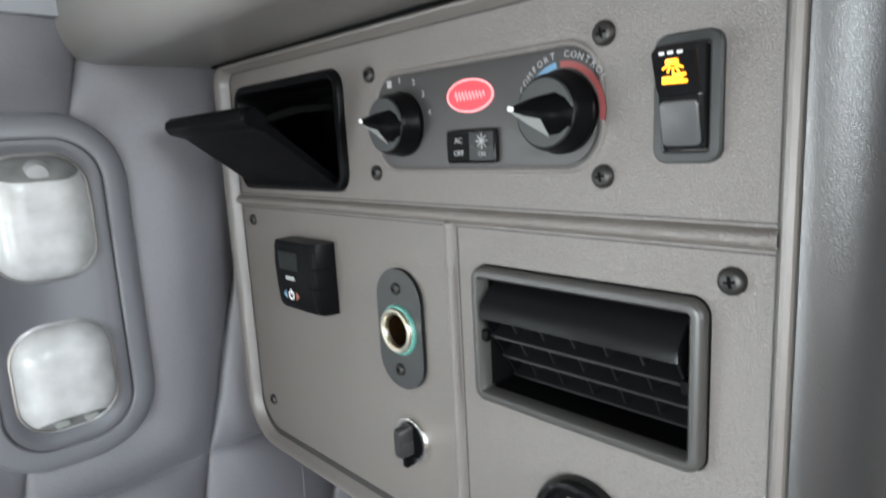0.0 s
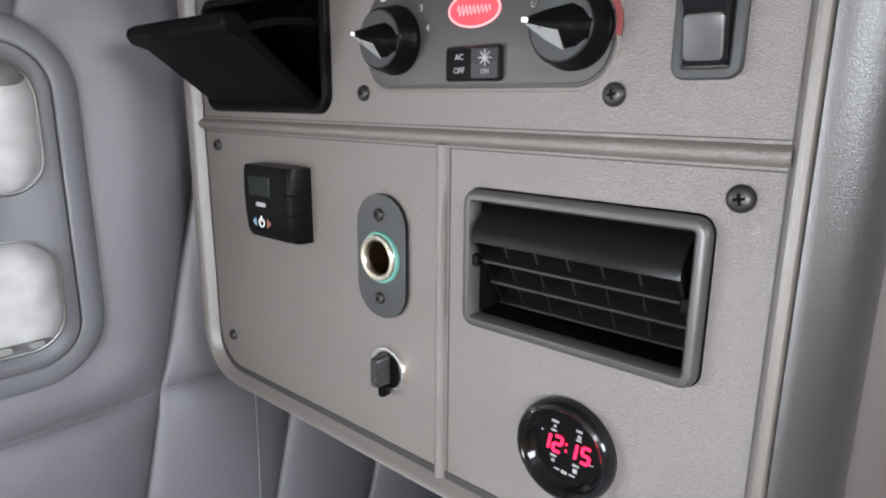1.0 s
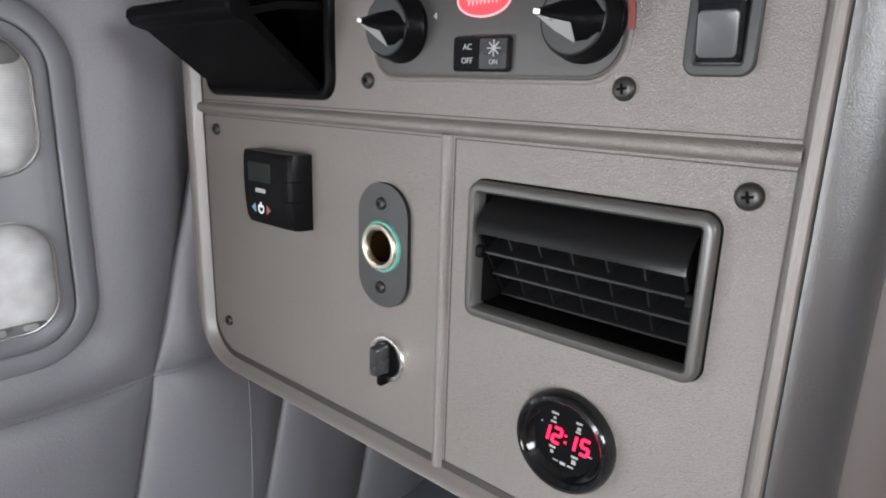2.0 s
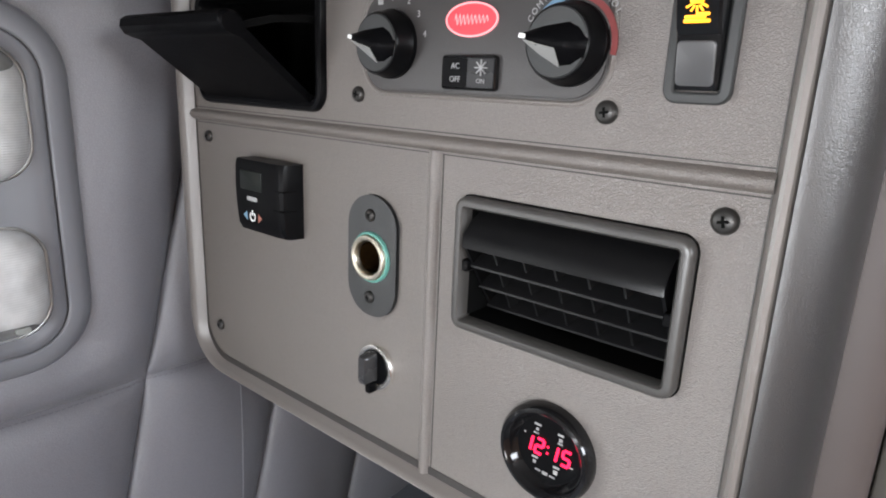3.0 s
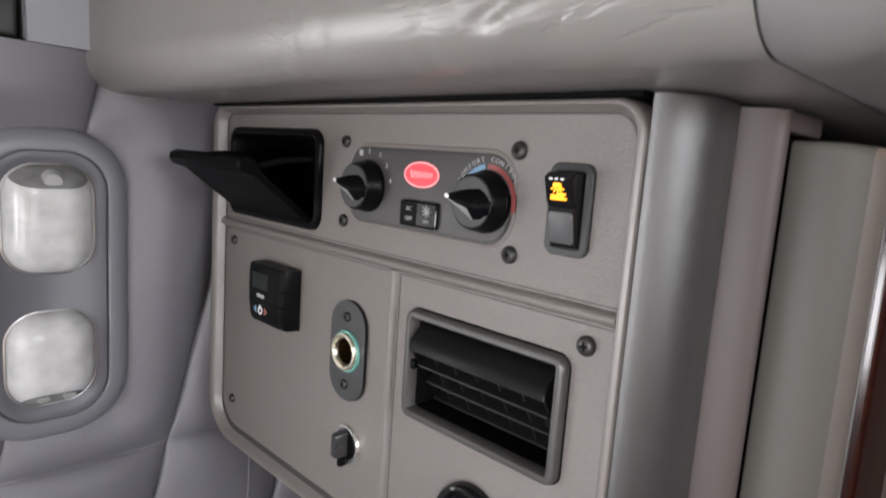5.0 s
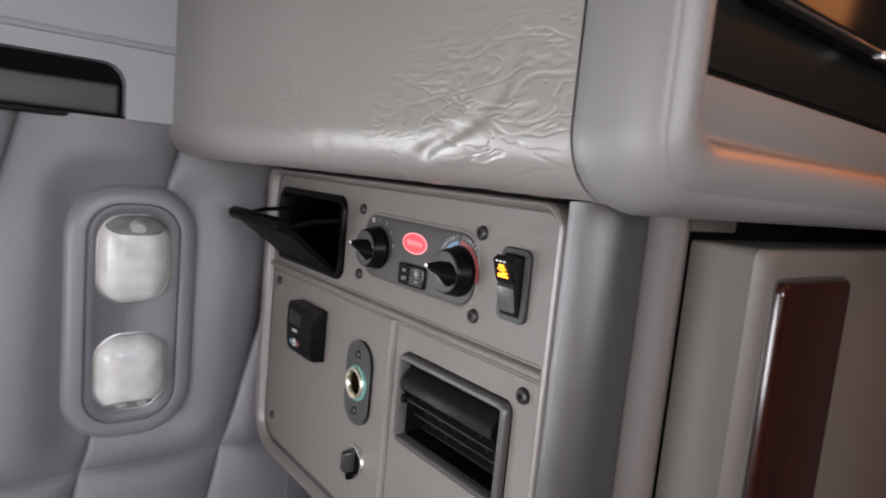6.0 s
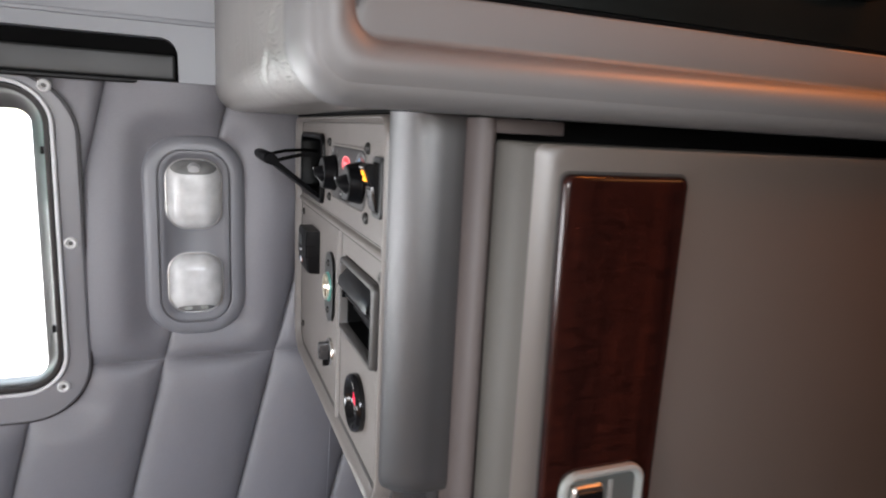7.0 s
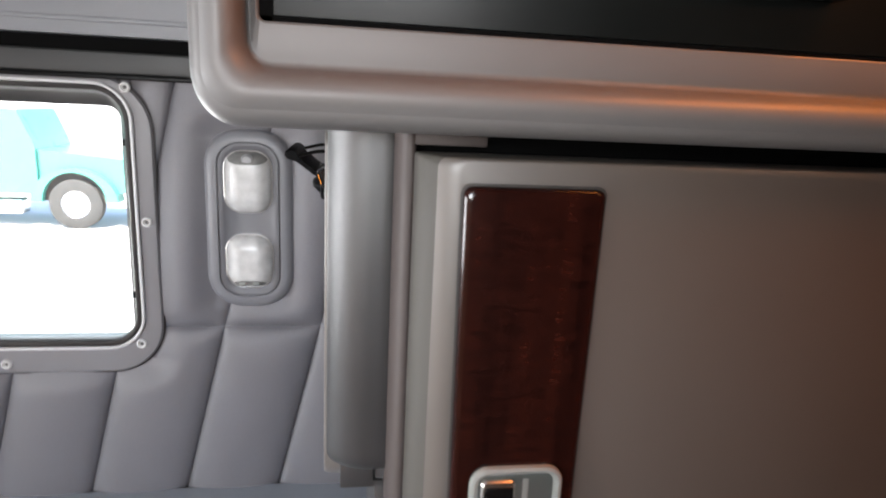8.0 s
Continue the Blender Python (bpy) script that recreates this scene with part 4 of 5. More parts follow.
# ---- rocker switch for the lamps ----
def lamp_switch():
    g = thing("lamp_switch", on_panel(0.1095, 1.4640), "black rocker switch with a lit amber lamp symbol", "switch")
    bm = bmesh.new()
    bezel(bm, -0.0145, 0.0145, -0.0262, 0.0262, 0.0062, ((0, -0.001), (0, 0.0022), (0.0008, 0.0032), (0.0040, 0.0036), (0.0050, 0.0030), (0.0052, -0.012)), 6)
    part("bezel", bm, M_PLATE, g, "charcoal bezel")
    part("well", B(box, -0.0098, 0.0098, -0.0215, 0.0215, -0.012, -0.010), M_VOID, g)
    # the rocker: two planes that meet in a ridge, the upper one pressed out
    bm = bmesh.new()
    prof = [(0.0205, -0.008), (0.0208, 0.0125), (0.0178, 0.0164), (0.0040, 0.0120), (0.0015, 0.0098), (0.0, 0.0098), (-0.0175, 0.0060), (-0.0205, 0.0040), (-0.0210, -0.008)]
    loops = []
    for u, s in ((-0.0092, 0.0016), (-0.0082, 0.0), (0.0082, 0.0), (0.0092, 0.0016)):
        loops.append([(u, v * (1 - s * 20), w - (s if w > 0 else 0)) for v, w in prof])
    loft(bm, loops, True, True)
    r = part("rocker", bm, M_GLOSS, g, "gloss black rocker", angle=25)
    bm = B(slab, -0.0080, 0.0080, -0.0092, 0.0092, 0.0022, -0.001, 0.0008, 0.0006)
    part("rocker_pad", bm, M_PADDLE, r, "shiny grey lower pad", Matrix.Translation((0, -0.0098, 0.0080)) @ Matrix.Rotation(0.214, 4, "X"))
    sym = bmesh.new()
    for a in (-56, -28, 0, 28, 56):
        c, d = math.sin(radians(a)), math.cos(radians(a))
        prism(sym, [(c * 0.0022 - d * 0.00045, 0.0035 - d * 0.0022 - c * 0.00045), (c * 0.0056 - d * 0.00045, 0.0035 - d * 0.0050 - c * 0.00045), (c * 0.0056 + d * 0.00045, 0.0035 - d * 0.0050 + c * 0.00045), (c * 0.0022 + d * 0.00045, 0.0035 - d * 0.0022 + c * 0.00045)], 0, 0.0004)
    slab(sym, -0.0030, 0.0030, 0.0022, 0.0048, 0.0012, 0, 0.00045, 0.0001)
    slab(sym, -0.0058, 0.0058, -0.0058, -0.0042, 0.0006, 0, 0.00045, 0.0001)
    slab(sym, -0.0054, 0.0040, -0.0040, -0.0026, 0.0006, 0, 0.00042, 0.0001)
    slab(sym, -0.0005, 0.0056, -0.0028, -0.0014, 0.0006, 0, 0.0004, 0.0001)
    part("lit_symbol", sym, M_ORANGE, r, "lit amber lamp symbol", Matrix.Translation((0, 0.0108, 0.0144)) @ Matrix.Rotation(0.32, 4, "X") @ Matrix.Scale(0.92, 4))
    marks = bmesh.new()
    for u in (-0.0048, -0.0012, 0.0026):
        box(marks, u, u + 0.0022, -0.0005, 0.0005, 0.0, 0.0003)
    part("marking", marks, M_WHITE, r, "small white marks", Matrix.Translation((0, 0.0172, 0.0166)) @ Matrix.Rotation(0.32, 4, "X"))


lamp_switch()


# ---- thermostat ----
def thermostat():
    g = thing("thermostat", on_panel(0.4120, 1.3535), "small black wall thermostat with a blank grey display", "thermostat")
    U, V = 0.0300, 0.0275
    bm = bmesh.new()
    loops = []
    for v, d in ((-V, 0.0135), (-V * 0.8, 0.0165), (-V * 0.3, 0.0180), (V * 0.3, 0.0185), (V * 0.85, 0.0180), (V, 0.0165)):
        loops.append([(-U, v, 0.0), (-U, v, d - 0.0025), (-U + 0.0018, v, d), (U - 0.0120, v, d), (U - 0.0095, v, d - 0.0008), (U - 0.0045, v, d - 0.0008), (U - 0.0015, v, d - 0.0025), (U, v, d - 0.006), (U + 0.001, v, 0.0)])
    loft(bm, loops, True, True)
    part("housing", bm, M_BLACK, g, angle=25)
    part("display", B(slab, -0.0135, 0.0135, -0.0072, 0.0072, 0.0010, 0, 0.0012, 0.0003), M_LCD, g, "blank grey-green display", T(-0.0075, 0.0125, 0.0180))
    part("maker_mark", B(slab, -0.0062, 0.0062, -0.0016, 0.0016, 0.0006, 0, 0.0004, 0.0001), M_GREYPRINT, g, "pale unreadable mark", T(-0.0070, -0.0012, 0.0183))
    part("cooler_button", B(prism, [(-0.0030, 0), (0.0018, 0.0035), (0.0018, -0.0035)], 0, 0.0008), surface("light_blue_key", (0.13, 0.23, 0.32), 0.5), g, "light blue arrow key", T(-0.0172, -0.0150, 0.0170))
    bm = bmesh.new()
    arc_band(bm, 0.0026, 0.0038, 125, 415, 0.0)
    box(bm, -0.0006, 0.0006, 0.0008, 0.0050, 0, 0.0004)
    part("power_button", bm, M_WHITE, g, "white power symbol", T(-0.0080, -0.0150, 0.0176))
    part("warmer_button", B(prism, [(0.0030, 0), (-0.0018, 0.0035), (-0.0018, -0.0035)], 0, 0.0008), surface("dull_red_key", (0.24, 0.085, 0.060), 0.5), g, "dull red arrow key", T(0.0012, -0.0150, 0.0172))
    for v in (0.0085, -0.0060):
        part("rib_line", B(box, U - 0.0118, U + 0.0005, v - 0.0004, v + 0.0004, 0.006, 0.0178), M_VOID, g)


thermostat()


# ---- power socket on its plate ----
def power_socket():
    g = thing("power_socket", on_panel(0.3055, 1.3285), "twelve volt socket with a green ring on a charcoal plate", "socket")
    bm = bmesh.new()
    plate_with_holes(bm, rounded(-0.0228, 0.0228, -0.0415, 0.0415, 0.0215, 10), [circle(0, 0, 0.0130)], 0.0032, 0.0030)
    part("plate", bm, M_PLATE, g)
    bm = bmesh.new()
    lathe(bm, [(0.0174, 0.003), (0.0174, 0.0040), (0.0168, 0.0052), (0.0152, 0.0056)], 36)
    part("glow_ring", bm, M_TEAL, g, "green translucent ring")
    bm = bmesh.new()
    lathe(bm, [(0.0156, 0.003), (0.0156, 0.0062), (0.0150, 0.0076), (0.0138, 0.0080), (0.0122, 0.0074), (0.0113, 0.0052), (0.0109, -0.01)], 36)
    part("collar", bm, M_PALEGOLD, g, "pale gold metal collar")
    bm = bmesh.new()
    lathe(bm, [(0.0106, 0.004), (0.0102, -0.050), (0.0040, -0.052), (0.0035, -0.046), (0.0001, -0.0455)], 28)
    part("barrel", bm, M_BRASS, g, "dark brass barrel")
    for v in (0.0282, -0.0282):
        screw(g, -0.0010, v, 0.0042, 0.0032, turn=30 + 500 * v)


power_socket()


# ---- key switch ----
def key_switch():
    g = thing("rotary_key_switch", on_panel(0.3010, 1.2500), "chrome-ringed rotary switch with a black key grip", "switch")
    bm = bmesh.new()
    lathe(bm, [(0.0168, 0.0), (0.0168, 0.0022), (0.0160, 0.0036), (0.0146, 0.0040), (0.0130, 0.0034), (0.0126, 0.0005)], 36)
    part("ring", bm, M_CHROME, g, "bright chrome ring")
    part("hub", B(lathe, [(0.0126, 0.0), (0.0126, 0.0030), (0.0120, 0.0036), (0.0001, 0.0036)], 30), M_BLACK, g)
    bm = bmesh.new()
    loft(bm, [flat(rounded(-0.0042, 0.0042, -0.0112, 0.0106, 0.0025, 4), 0.003), flat(rounded(-0.0038, 0.0038, -0.0108, 0.0102, 0.0025, 4), 0.0135), flat(rounded(-0.0028, 0.0028, -0.0098, 0.0092, 0.002, 4), 0.0148)], True, True)
    part("grip", bm, M_LITGREY, g, "", T(-0.0010, 0.0015, 0))
    part("nose", B(slab, -0.0026, 0.0026, -0.0175, -0.0095, 0.0015, 0.003, 0.0098, 0.001), M_BLACKTEX, g)


key_switch()


# ---- air vent ----
def air_vent():
    u0, u1, v0, v1 = VENT
    cu, cv = (u0 + u1) / 2, (v0 + v1) / 2
    g = thing("air_vent", on_panel(-cu, cv), "black louvred air vent tilted down in a charcoal frame", "vent")
    U, V = (u1 - u0) / 2, (v1 - v0) / 2
    bm = bmesh.new()
    bezel(bm, -U, U, -V, V, 0.008, ((0, -0.002), (0, 0.0040), (0.0008, 0.0058), (0.0024, 0.0068), (0.0052, 0.0066), (0.0064, 0.0052), (0.0070, -0.004), (0.0055, -0.004)), 7)
    part("frame", bm, M_VENTFRAME, g, "charcoal satin frame")
    # Thin black ring: the shadow line outside the frame as colour.
    part("frame_shade_ring", B(bezel, -U - 0.0009, U + 0.0009, -V - 0.0009, V + 0.0009, 0.009, ((0, -0.001), (0, 0.0005), (0.0012, 0.0005), (0.0012, -0.001)), 7), M_VOID, g, "black ring imitating the shadow line round the frame")
    bm = bmesh.new()
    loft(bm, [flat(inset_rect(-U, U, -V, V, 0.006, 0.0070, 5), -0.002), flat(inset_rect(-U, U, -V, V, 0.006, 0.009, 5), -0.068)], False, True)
    part("duct", bm, M_VOID, g, "duct coloured near black for its shade")
    # louvre barrel, turned down about its cross pivots
    barrel = new("louvre_barrel", None)
    barrel.parent = g
    barrel.matrix_basis = Matrix.Translation((0, 0.001, -0.017)) @ Matrix.Rotation(radians(29), 4, "X")
    barrel.empty_display_size = 0.02
    a = U - 0.0095
    bm = bmesh.new()
    loops = []
    for v, w in ((0.0300, -0.030), (0.0318, -0.012), (0.0312, 0.004), (0.0280, 0.0140), (0.0222, 0.0178), (0.0218, 0.0160), (0.0262, 0.008), (0.0290, -0.012), (0.0280, -0.030)):
        loops.append([(-a, v, w), (-a + 0.001, v, w + 0.0004), (a - 0.001, v, w + 0.0004), (a, v, w)])
    loft(bm, loops, wrap=False)
    part("hood", bm, M_VENT, barrel, "curved upper hood", angle=50)
    pts = [(0.0300, -0.026), (0.0312, 0.004), (0.0240, 0.0168), (-0.0280, 0.0120), (-0.0305, 0.004), (-0.0290, -0.026)]
    for s in (-1, 1):
        bm = bmesh.new()
        loft(bm, [[(s * a, v, w) for v, w in pts], [(s * (a - 0.0018), v, w) for v, w in pts]], True, True)
        part("cheek", bm, M_VENT, barrel)
    slat = None
    for k, v in enumerate((0.0070, -0.0102, -0.0274)):
        if slat is None:
            bm = bmesh.new()
            prof = [(0.0009, 0.0), (0.0014, 0.0155), (0.0011, 0.0168), (0.0, 0.0174), (-0.0010, 0.0166), (-0.0012, 0.0150), (-0.0009, 0.0), (-0.0006, -0.016), (0.0006, -0.016)]
            loft(bm, [[(u, q, w) for q, w in prof] for u in (-a + 0.001, a - 0.001)], True, True)
            slat = mesh_of("slat", bm, M_SLAT)
        ob = new("slat", slat)
        ob.parent, ob.matrix_basis = barrel, Matrix.Translation((0, v, 0.0 - 0.0012 * k))
    vane = mesh_of("vane", B(box, -0.0008, 0.0008, -0.0285, 0.0285, -0.022, 0.0125, 0.0003, 1), M_SLAT)
    for k in range(5):
        ob = new("vane", vane)
        ob.parent, ob.matrix_basis = barrel, Matrix.Translation((-a + (k + 1) * 2 * a / 6, 0, 0)) @ Matrix.Rotation(radians(-14), 4, "Y")
    for s in (-1, 1):
        part("pivot", B(box, -0.0022, 0.0022, -0.0035, 0.0035, -0.004, 0.004, 0.0008, 1), M_BLACK, g, "", T(s * (U - 0.0082), -0.0005, 0.001))


air_vent()


# ---- digital clock ----
def digital_clock():
    g = thing("digital_clock", on_panel(0.1630, 1.2460, 0, -2), "round black clock gauge with lit red digits", "clock")
    bm = bmesh.new()
    lathe(bm, [(0.0288, -0.001), (0.0292, 0.0030), (0.0288, 0.0062), (0.0272, 0.0086), (0.0252, 0.0092), (0.0238, 0.0082), (0.0224, 0.0056), (0.0208, 0.0024), (0.0196, 0.0012)], 48)
    part("bezel", bm, M_GLOSS, g, "gloss black bezel")
    part("dial", B(lathe, [(0.0200, 0.0014), (0.0001, 0.0016)], 40), M_DIAL, g, "black dial")
    seg = {"a": (0, 1, 0), "b": (1, 0.5, 1), "c": (1, -0.5, 1), "d": (0, -1, 0), "e": (-1, -0.5, 1), "f": (-1, 0.5, 1), "g": (0, 0, 0)}
    for ch, u in (("bc", -0.0125), ("abged", -0.0050), ("bc", 0.0040), ("afgcd", 0.0120)):
        bm = bmesh.new()
        for k, s in enumerate(ch):
            x, y, upright = seg[s]
            cx, cy2 = x * 0.0023, y * 0.0046
            hw, hh = (0.0008, 0.0021) if upright else (0.0021, 0.0008)
            sl = 0.12
            prism(bm, [(cx - hw + sl * (cy2 - hh), cy2 - hh), (cx + hw + sl * (cy2 - hh), cy2 - hh), (cx + hw + sl * (cy2 + hh), cy2 + hh), (cx - hw + sl * (cy2 + hh), cy2 + hh)], 0.0022, 0.0026 + 0.00002 * k)
        part("digit", bm, M_DIGIT, g, "lit red digit", T(u, 0.0008))
    bm = bmesh.new()
    for v in (-0.002, 0.002):
        box(bm, -0.0006, 0.0006, v - 0.0006, v + 0.0006, 0.0022, 0.0026)
    part("colon", bm, M_DIGIT, g, "lit red colon", T(0.0003, 0.0008))
    for u, v, a, b in ((-0.0085, 0.0145, 0.0028, 0.0008), (-0.0085, 0.0112, 0.0010, 0.0010), (0.0075, 0.0140, 0.0024, 0.0008), (0.0078, 0.0105, 0.0014, 0.0012), (-0.0090, 0.0085, 0.0022, 0.0006), (0.0076, 0.0082, 0.0020, 0.0006),
                       (-0.0080, -0.0080, 0.0026, 0.0008), (-0.0080, -0.0112, 0.0012, 0.0012), (0.0072, -0.0085, 0.0026, 0.0008), (0.0070, -0.0120, 0.0017, 0.0017), (0.0, -0.0160, 0.0022, 0.0012), (-0.0050, -0.0158, 0.0022, 0.0005), (0.0052, -0.0160, 0.0024, 0.0006), (0.0168, -0.0040, 0.0014, 0.0004), (-0.0168, 0.0060, 0.0006, 0.0006)):
        part("mark", B(box, 0.92 * u - 0.75 * a, 0.92 * u + 0.75 * a, 0.92 * v - 0.75 * b, 0.92 * v + 0.75 * b, 0.0014, 0.0020), M_GREYPRINT, g)


digital_clock()


# ---- overhead cabinet ----
def overhead_cabinet():
    g = thing("overhead_cabinet", Matrix.Identity(4), "taupe vinyl-wrapped overhead cabinet with rounded frame and dark door", "cabinet")
    X0, X1, Z0, Z1 = 0.155, 1.255, 1.5285, 2.095
    R = 0.034

    def section(x0, inset, fine=False):
        n = 26 if fine else 10
        zs = [1.95, 1.83, 1.74] + [1.70 - 0.0035 * q for q in range(1, 39)] if fine else [2.0, 1.9, 1.8, 1.7, 1.6]
        pts = []
        for k in range(n + 1):
            a = radians(180 + 90 * k / n)
            pts.append((x0 + R + (R - inset) * math.cos(a), Z0 + R + (R - inset) * math.sin(a), math.cos(a), math.sin(a)))
        return [(x0 + inset, Z1, -1, 0)] + [(x0 + inset, z, -1, 0) for z in zs] + pts + [(x0 + R + 0.04, Z0 + inset, 0, -1), (X1, Z0 + inset, 0, -1)]

    crease = [(0.026, 1.622), (0.030, 1.598), (0.040, 1.578), (0.061, 1.562), (0.098, 1.549), (0.112, 1.544)]

    def slack(y, z):
        """How far the stretched skin lies off its former: one long crease, small puckers along the roll, broad unevenness."""
        best, where, side = 9.0, 0.0, 1.0
        for k, ((y0, z0), (y1, z1)) in enumerate(zip(crease, crease[1:])):
            dy, dz = y1 - y0, z1 - z0
            t = max(0.0, min(1.0, ((y - y0) * dy + (z - z0) * dz) / (dy * dy + dz * dz)))
            d = math.hypot(y - y0 - t * dy, z - z0 - t * dz)
            if d < best:
                best, where, side = d, (k + t) / (len(crease) - 1), (y - y0) * dz - (z - z0) * dy
        fade = smooth01(where / 0.25) * smooth01((1 - where) / 0.12)
        off = -0.0020 * fade * math.exp(-(best / 0.0034) ** 2)
        if side > 0:
            off += 0.0006 * fade * math.exp(-((best - 0.0085) / 0.006) ** 2)
        else:
            off += 0.0004 * fade * math.exp(-((best - 0.0075) / 0.005) ** 2)
        zone = smooth01((y + 0.012) / 0.02) * smooth01((0.33 - y) / 0.06)
        off += 0.0007 * zone * smooth01((1.60 - z) / 0.03) * noise.noise((y * 75, z * 42 + y * 30, 1.0))
        off += 0.0004 * zone * smooth01((1.64 - z) / 0.05) * noise.noise((y * 34 - z * 26, z * 40, 6.0))
        return off + 0.0016 * noise.noise((0.3, y * 7, z * 5))

    bm = bmesh.new()
    loops = []
    for k in range(142):
        y = 0.588 - (0.588 + 0.0075) * k / 141
        x0 = 0.133 + 0.022 * (0.588 - y) / 0.5955
        loops.append([(x + slack(y, z) * nx, y, z + slack(y, z) * nz) for x, z, nx, nz in section(x0, 0.0, True)])
    loft(bm, loops, wrap=False)
    part("shell", bm, M_OVERHEAD, g, "stretched taupe vinyl side and underside", angle=60)
    def fit_drop(y, z):
        """Drops the front frame a few millimetres to fit the camera's view."""
        return z - 0.0045 * smooth01((-0.0072 - y) / 0.018) * smooth01((Z0 + 0.036 - z) / 0.034)

    # a moulded corner rolls round from the vinyl side into the front frame
    bm = bmesh.new()
    loops = [[(x, -0.0072, z) for x, z, nx, nz in section(X0, 0.0022)], [(x, -0.0082, z) for x, z, nx, nz in section(X0, 0.0010)]]
    for k in range(10):
        a = radians(90 * k / 9)
        y = -0.0090 - 0.0390 * math.sin(a)
        loops.append([(x, y, fit_drop(y, z)) for x, z, nx, nz in section(X0, 0.0002 + 0.0128 * (1 - math.cos(a)))])
    loft(bm, loops, wrap=False)
    part("frame_corner", bm, M_OHFRAME, g, "rolled warm grey frame corner", angle=60)
    # front frame: rolled edge, groove and inner flange round the opening
    bm = bmesh.new()
    loops = []
    for il, ib, y, r in ((0.013, 0.013, -0.048, 0.021), (0.018, 0.0175, -0.0520, 0.020), (0.0240, 0.0225, -0.0530, 0.018), (0.0285, 0.0265, -0.0518, 0.020), (0.0320, 0.0300, -0.0485, 0.021), (0.0345, 0.0325, -0.0435, 0.021),
                         (0.0362, 0.0343, -0.0370, 0.020), (0.0372, 0.0356, -0.0300, 0.018), (0.0380, 0.0370, -0.0240, 0.016), (0.0389, 0.0390, -0.0212, 0.015), (0.0402, 0.0420, -0.0208, 0.013),
                         (0.0448, 0.0645, -0.0296, 0.007), (0.0464, 0.0664, -0.0284, 0.005), (0.0467, 0.0668, -0.0100, 0.005)):
        pts = rounded(X0 + il, X1 - 0.02, Z0 + ib, Z1 - 0.02, (r, 0.01, 0.01, r), 10)
        loops.append([(x, y, fit_drop(y, z)) for x, z in pts])
    loft(bm, loops)
    part("front_frame", bm, M_OHFRAME, g, "rolled warm grey front frame", angle=60)
    ox, oz = X0 + 0.0467, Z0 + 0.0668
    bm = bmesh.new()
    box(bm, ox, ox + 0.0085, -0.025, -0.012, oz, Z1 - 0.03)
    box(bm, ox, X1 - 0.03, -0.025, -0.012, oz, oz + 0.0032)
    part("gasket", bm, M_VOID, g, "black gasket")
    bm = bmesh.new()
    box(bm, ox + 0.0088, X1 - 0.03, -0.0262, -0.020, oz + 0.0034, Z1 - 0.03, 0.0012, 2)
    d = part("dark_door", bm, M_SMOKE, g, "dark smoked glossy door")
    bm = bmesh.new()
    box(bm, ox + 0.045, 0.62, -0.044, -0.026, 1.634, 1.690, 0.004, 3)
    part("pull_bar", bm, M_GLOSS, d, "gloss black pull bar")
    bm = bmesh.new()
    box(bm, ox + 0.047, 0.60, -0.0452, -0.038, 1.6335, 1.6352, 0.0006, 1)
    part("bar_edge", bm, M_PLATE, d, "charcoal lower edge")
    part("bar_rivet", B(box, 0.385, 0.397, -0.047, -0.040, 1.6310, 1.6360, 0.0015, 2), M_CHROME, d, "bright metal stud")


overhead_cabinet()


# ---- wardrobe cabinet: post, head rail, door ----
def wardrobe():
    g = thing("wardrobe_frame", Matrix.Identity(4), "warm grey rounded door frame of the wardrobe cabinet", "frame", kind="structure")
    pts = [(0.2986, 0.060), (0.2986, 0.0420), (0.2992, 0.0370), (0.3008, 0.0310), (0.3032, 0.0258), (0.3058, 0.0225), (0.3086, 0.0209), (0.3112, 0.0206), (0.3132, 0.0215), (0.3145, 0.0238), (0.3149, 0.0270), (0.3149, 0.060)]
    bm = bmesh.new()
    loft(bm, [[(x, y, z) for x, y in pts] for z in (0.60, 1.2, 1.5255)], True, True)
    part("post", bm, M_TRIM, g, angle=50)
    bm = bmesh.new()
    box(bm, 0.3120, 0.372, 0.0212, 0.050, 1.5145, 1.5258, 0.002, 2)
    part("head_rail", bm, M_TRIM, g)
    bm = bmesh.new()
    box(bm, 0.3150, 1.25, 0.054, 0.060, 0.0, 1.527)
    part("dark_backing", bm, M_VOID, g, "black sheet standing in for the unlit cabinet inside")
    bm = bmesh.new()
    box(bm, 0.848, 1.25, -0.010, 0.050, 0.0, 1.500, 0.004, 2)
    part("side_panel", bm, M_DOOR, g)


wardrobe()


